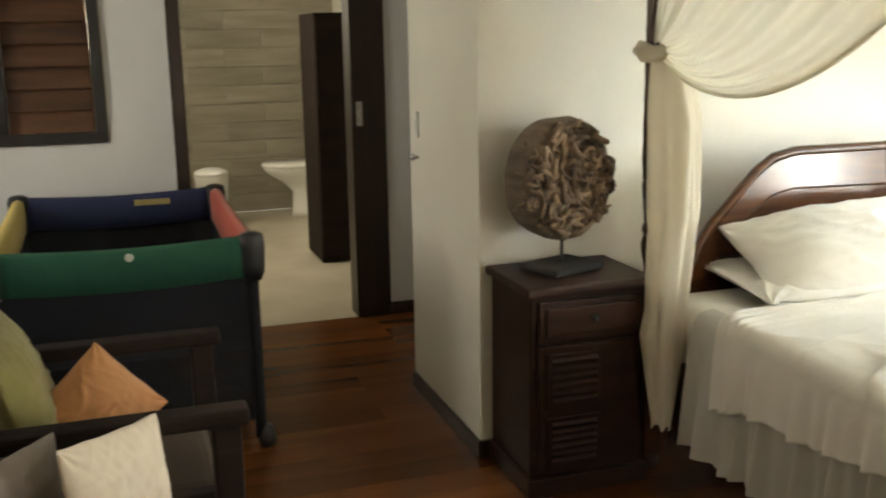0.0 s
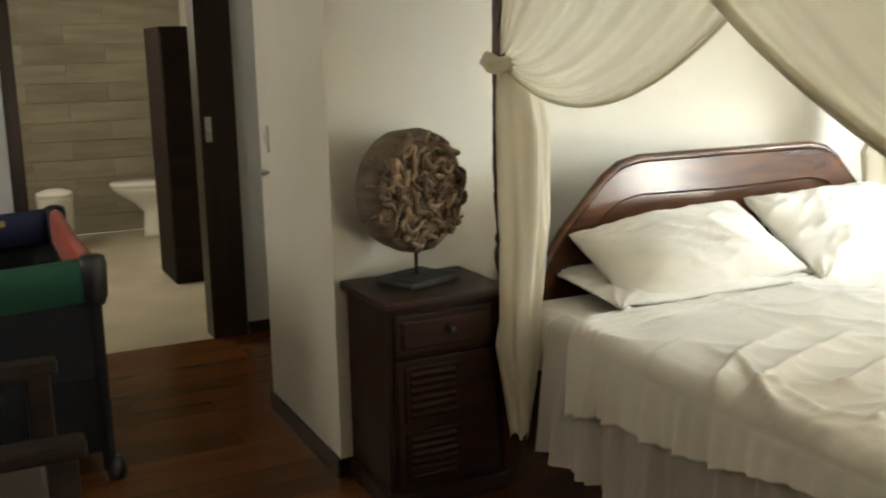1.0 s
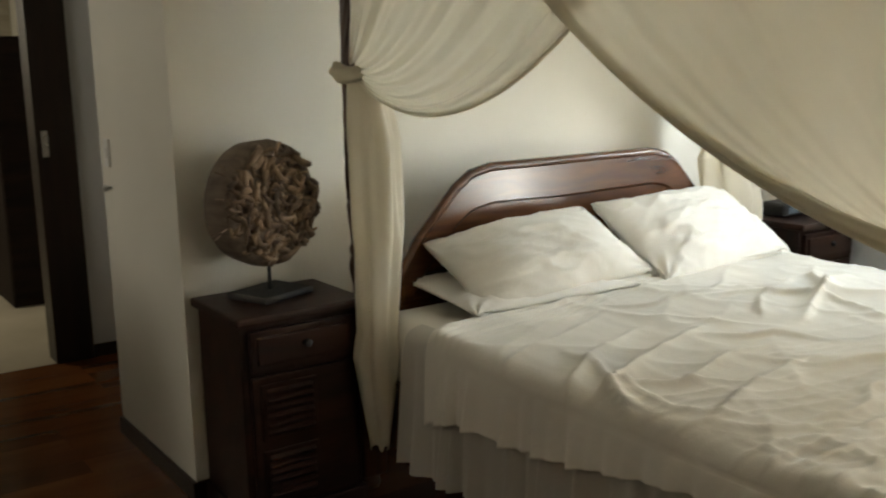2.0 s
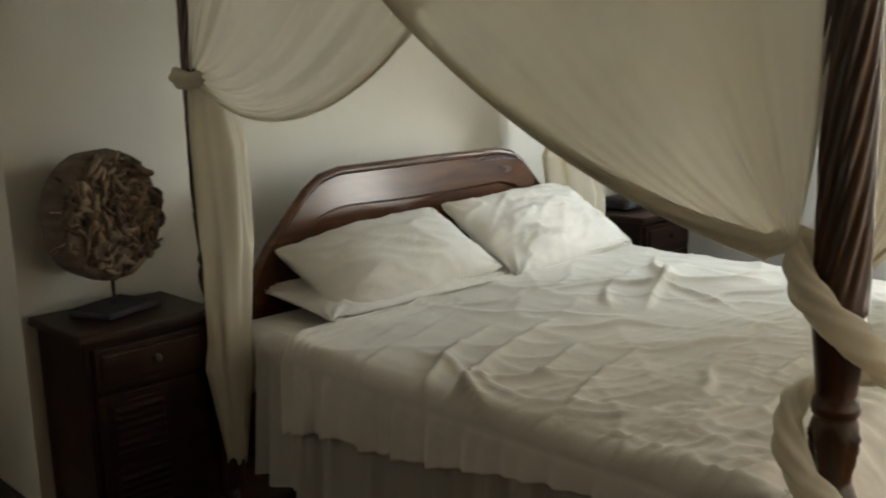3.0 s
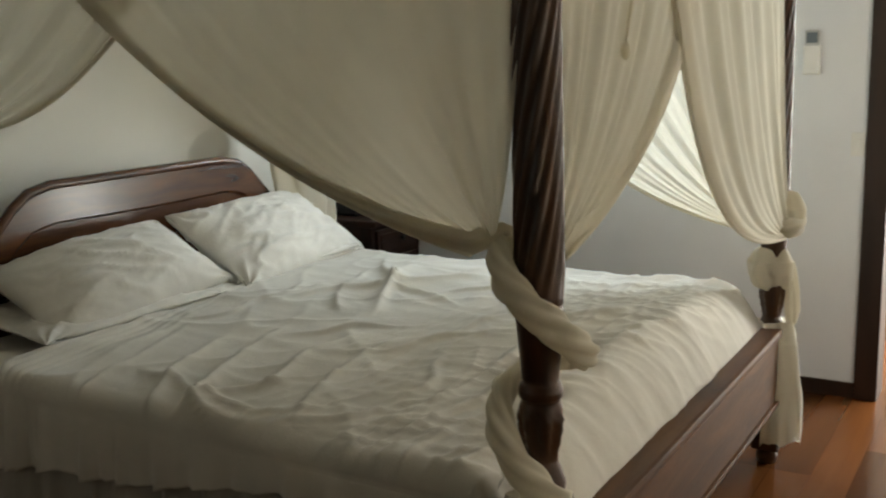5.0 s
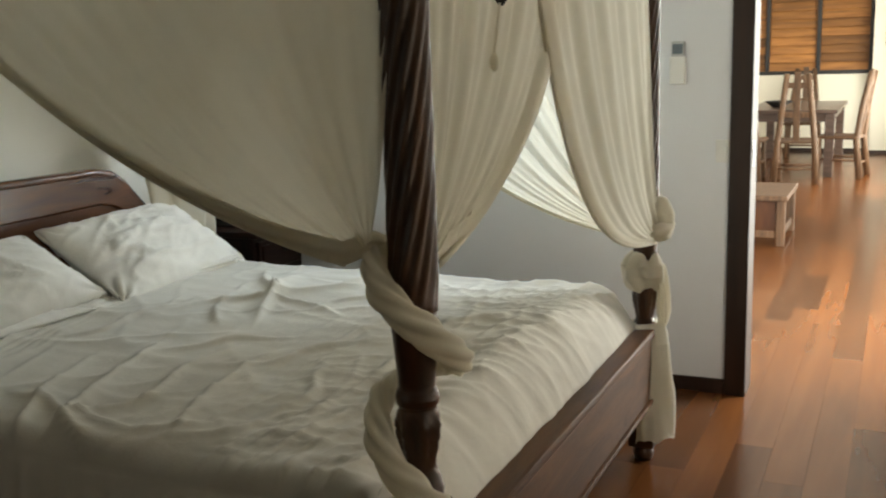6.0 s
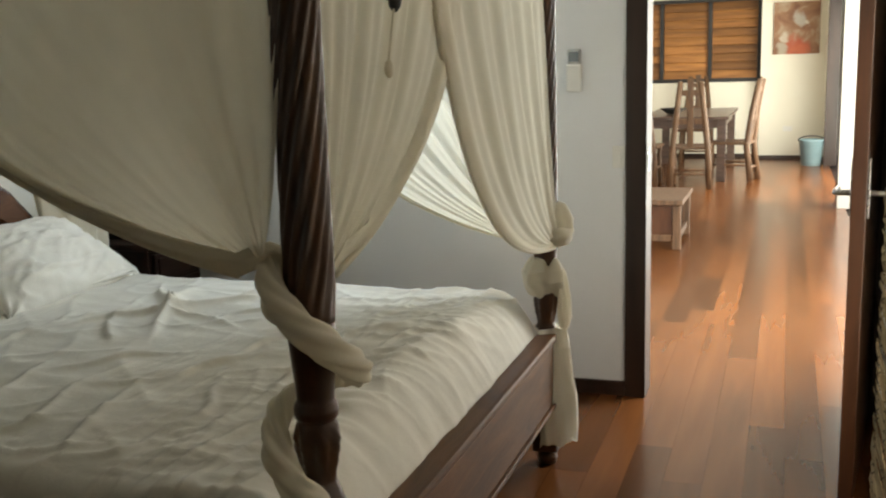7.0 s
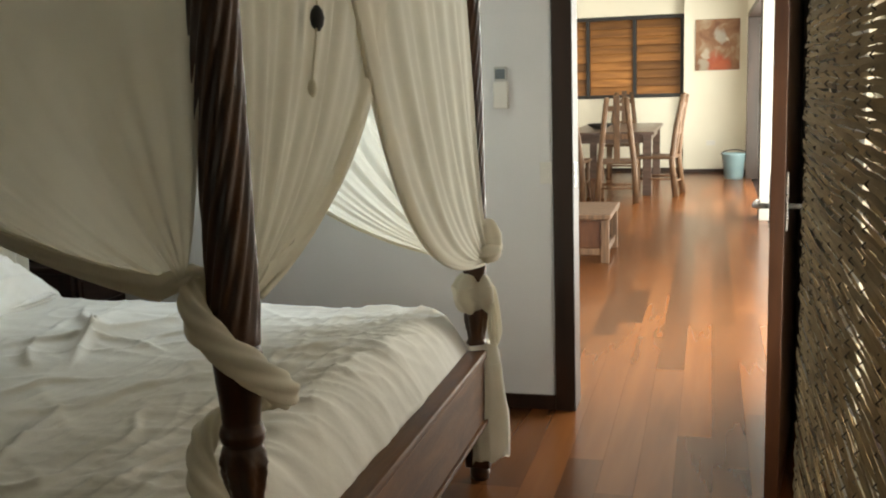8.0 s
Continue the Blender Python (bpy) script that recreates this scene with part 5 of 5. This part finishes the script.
blind = thing("bamboo_blind", "woven matchstick bamboo blind hanging over a window", "blind", (3.245, 0.45, 2.3))
part("head_rail", box(3.235, 3.265, -0.50, 1.42, 2.26, 2.30, 0.004), BAMBOO, blind)
part("hanger", box(3.26, 3.40, -0.42, -0.39, 2.27, 2.30, 0.002), TRIM, blind)
part("hanger", box(3.26, 3.40, 1.32, 1.35, 2.27, 2.30, 0.002), TRIM, blind)
rnd = random.Random(3)
CORDS = (-0.40, -0.15, 0.10, 0.29, 0.44, 0.58, 0.76, 0.90, 1.10, 1.32)
shared = []
for k in range(9):
    b = bmesh.new()
    half = 0.0057 + 0.0012 * rnd.random()
    rows = []
    for j in range(61):
        y = -0.95 + 1.90 * j / 60
        # drawn thin where the cords pull the weave open
        pinch = 0.42 * math.exp(-((y + 0.46 - 0.76) / 0.035) ** 2) + 0.30 * math.exp(-((y + 0.46 - 0.33) / 0.03) ** 2)
        w = half * (1 - pinch) * (1 + 0.10 * math.sin(j * 0.7 + k * 2.1))
        x, z = 0.0025 * math.sin(j * 0.21 + k), 0.0022 * math.sin(j * 0.33 + k * 2) + 0.0010 * math.sin(j * 0.9 + k)
        rows.append([(x - 0.0008, y, z - w), (x + 0.0008, y, z - w), (x + 0.0008, y, z + w), (x - 0.0008, y, z + w)])
    skin(rows, closed_v=True, caps=True, bm=b)
    me = bpy.data.meshes.new("slat")
    b.to_mesh(me)
    b.free()
    me.materials.append(BAMBOO)
    shared.append(me)
STEP = 0.0124
for k in range(174):
    ob = new("slat", shared[rnd.randrange(9)])
    ob.parent = blind
    z = 0.10 + k * STEP
    ob.rotation_euler = (radians(rnd.uniform(-0.12, 0.12)), radians(rnd.uniform(-14, 14)), 0)
    ob.location = (rnd.uniform(-0.003, 0.003), 0.46 + rnd.uniform(-0.008, 0.008) - 0.45, z + rnd.uniform(-0.0010, 0.0010) - 2.3)
for y in CORDS:
    b = bmesh.new()
    tube([(3.245 + 0.0060 * (1 if j % 2 else -1), y + 0.004 * math.sin(j * 0.4), 0.093 + j * STEP) for j in range(175)], 0.0020, 4, bm=b)
    part("string", b, STRING, blind)

# ---- dining room things ----
table = thing("dining_table", "dark wooden dining table with square legs", "table", (1.86, 11.5, 0))
part("tabletop", box(1.34, 2.37, 10.35, 12.60, 0.715, 0.755, 0.006), TABLE_WOOD, table)
for x in (1.43, 2.29):
    for y in (10.44, 12.50):
        part("leg", box(x - 0.05, x + 0.05, y - 0.05, y + 0.05, 0, 0.715, 0.006), TABLE_WOOD, table)
for y in (10.42, 12.48):
    part("apron", box(1.48, 2.24, y, y + 0.03, 0.62, 0.715, 0.003), TABLE_WOOD, table)
for x in (1.41, 2.28):
    part("apron", box(x, x + 0.03, 10.49, 12.45, 0.62, 0.715, 0.003), TABLE_WOOD, table)
bowl = thing("bowl", "dark round bowl on the dining table", "bowl", (1.68, 11.0, 0.757))
part("bowl_body", lathe([(0.757, 0.06), (0.77, 0.08), (0.82, 0.15), (0.83, 0.155), (0.825, 0.14), (0.78, 0.06)], 1.68, 11.0, 24), BLACK, bowl, smooth=True)


def rustic_chair():
    """A tall-backed rough timber chair that faces +y, at the origin."""
    root = thing("dining_chair", "rough timber dining chair with a tall tapering slatted back", "chair", (0, 0, 0), group="chairs at the dining table")
    for x in (-0.19, 0.19):
        part("leg", tube([(x, 0.20, 0), (x * 0.97, 0.19, 0.22), (x * 0.96, 0.185, 0.44)], lambda t: 0.026 - 0.003 * t, 10), RUSTIC, root, smooth=True)
        part("back_post", tube([(x * 1.12, -0.25, 0), (x, -0.20, 0.42), (x * 0.78, -0.24, 0.80), (x * 0.55, -0.31, 1.17)], lambda t: 0.036 - 0.006 * t, 10), RUSTIC, root, smooth=True)
        part("side_stretcher", tube([(x * 1.05, -0.22, 0.20), (x * 0.97, 0.19, 0.20)], 0.014, 8), RUSTIC, root, smooth=True)
    part("seat", box(-0.23, 0.23, -0.22, 0.23, 0.43, 0.465, 0.012), RUSTIC, root)
    part("splat", box(-0.035, 0.035, -0.012, 0.012, 0.0, 0.74, 0.006, m=pose(0, -0.205, 0.46, 8, 0, 0)), RUSTIC, root)
    part("back_rail", box(-0.17, 0.17, -0.012, 0.012, -0.03, 0.03, 0.006, m=pose(0, -0.235, 0.74, 8, 0, 0)), RUSTIC, root)
    part("back_rail", box(-0.13, 0.13, -0.012, 0.012, -0.03, 0.03, 0.006, m=pose(0, -0.285, 1.05, 8, 0, 0)), RUSTIC, root)
    part("stretcher", tube([(-0.185, 0.19, 0.16), (0.185, 0.19, 0.16)], 0.014, 8), RUSTIC, root, smooth=True)
    part("stretcher", tube([(-0.20, -0.22, 0.16), (0.20, -0.22, 0.16)], 0.014, 8), RUSTIC, root, smooth=True)
    return root


chair = rustic_chair()
chair.matrix_basis = pose(1.99, 9.95, 0, 0, 0, 3)
copy_thing(chair, pose(1.42, 10.05, 0, 0, 0, -4))
copy_thing(chair, pose(2.41, 10.58, 0, 0, 0, 80))
copy_thing(chair, pose(1.80, 12.84, 0, 0, 0, 180))

stool = thing("low_stool", "low brown timber bench seat in the dining room", "stool", (2.11, 6.4, 0))
part("top", box(1.88, 2.29, 6.00, 6.80, 0.335, 0.375, 0.008), RUSTIC, stool)
for x in (1.92, 2.245):
    for y in (6.05, 6.75):
        part("leg", box(x - 0.03, x + 0.03, y - 0.03, y + 0.03, 0, 0.335, 0.005), RUSTIC, stool)
for y in (6.05, 6.75):
    part("stretcher", box(1.95, 2.215, y - 0.012, y + 0.012, 0.06, 0.11, 0.004), RUSTIC, stool)
    part("panel", box(1.95, 2.215, y - 0.008, y + 0.008, 0.11, 0.335, 0.003), DOOR_WOOD, stool)
part("side_stretcher", box(2.233, 2.257, 6.08, 6.72, 0.06, 0.11, 0.004), RUSTIC, stool)

bucket = thing("bucket", "pale blue plastic bucket with a dark handle", "bucket", (3.31, 12.33, 0))
part("bucket_body", lathe([(0, 0.11), (0.01, 0.12), (0.32, 0.155), (0.33, 0.165), (0.345, 0.162), (0.33, 0.148), (0.03, 0.11)], 3.31, 12.33, 28), BUCKET, bucket, smooth=True)
part("handle", tube([(3.31 + 0.165 * math.cos(a), 12.33 - 0.05, 0.33 + 0.06 * math.sin(a)) for a in (math.pi * k / 20 for k in range(21))], 0.008, 8), BLACK, bucket, smooth=True)

art = thing("painting", "small abstract canvas in rust red and grey", "painting", (3.085, 13.18, 1.79))
part("canvas", box(2.785, 3.386, 13.17, 13.198, 1.444, 2.142, 0.003), CANVAS, art)
part("stretcher", box(2.80, 3.37, 13.192, 13.1995, 1.46, 2.13), RUSTIC, art)
sock = thing("wall_socket", "white wall socket near the floor", "socket", (3.0, 13.2, 0.42))
part("plate", box(2.95, 3.07, 13.191, 13.2, 0.39, 0.46, 0.003), PLASTIC_WHITE, sock)

# ---- floor boards ----
floor = tagged(new("floor"), "glossy red-brown hardwood boards running between the rooms", "floor", kind="structure")
ORIGIN[floor.name] = Vector((0, 0, 0))
rnd = random.Random(11)
PITCH, boards, rest, count = 0.128, {}, bmesh.new(), 0


def board_mesh(length):
    if length not in boards:
        b = box(-PITCH / 2 + 0.0003, PITCH / 2 - 0.0003, 0, length - 0.0006, -0.022, 0.0)
        me = bpy.data.meshes.new("board")
        b.to_mesh(me)
        b.free()
        me.materials.append(PLANK)
        boards[length] = me
    return boards[length]


x = BATH_X + PITCH / 2
while x < 3.50:
    y, first_length = -3.0, rnd.choice((0.3, 0.6, 0.9, 1.2, 1.5))
    while y < 13.40:
        length = first_length if y == -3.0 else rnd.choice((0.9, 1.2, 1.5, 1.8, 2.1))
        length = min(length, round(13.45 - y, 3))
        near = (x > 1.9 and 0.6 < y + length and y < 8.5) or (x < 0.5 and -1.6 < y + length and y < 0.4)
        if near and count < 300:
            ob = new("board", board_mesh(length))
            ob.parent = floor
            ob.location = (x, y, 0)
            count += 1
        else:
            box(x - PITCH / 2 + 0.0003, x + PITCH / 2 - 0.0003, y, y + length - 0.0006, -0.022, 0.0, bm=rest)
        y += length
    x += PITCH
rb = part("boards_beyond", rest, PLANK_REST, floor, kind="stuff")

# ---- bathroom wall tiles ----
tiles = tagged(new("wall_tiles"), "taupe stone tiles in long low courses on the bathroom wall", "tiles", kind="structure")
ORIGIN[tiles.name] = Vector((0, 0, 0))
tb = box(-0.006, 0.006, -0.298, 0.298, -0.0725, 0.0725, 0.002, seg=1)
tme = bpy.data.meshes.new("tile")
tb.to_mesh(tme)
tb.free()
tme.materials.append(TILE)
for r in range(18):
    for c in range(4):
        ob = new("tile", tme)
        ob.parent = tiles
        ob.location = (-5.294 + rnd.uniform(-0.001, 0.001), -1.35 + c * 0.6 + (0.3 if r % 2 else 0) - 0.15, 0.075 + r * 0.149)
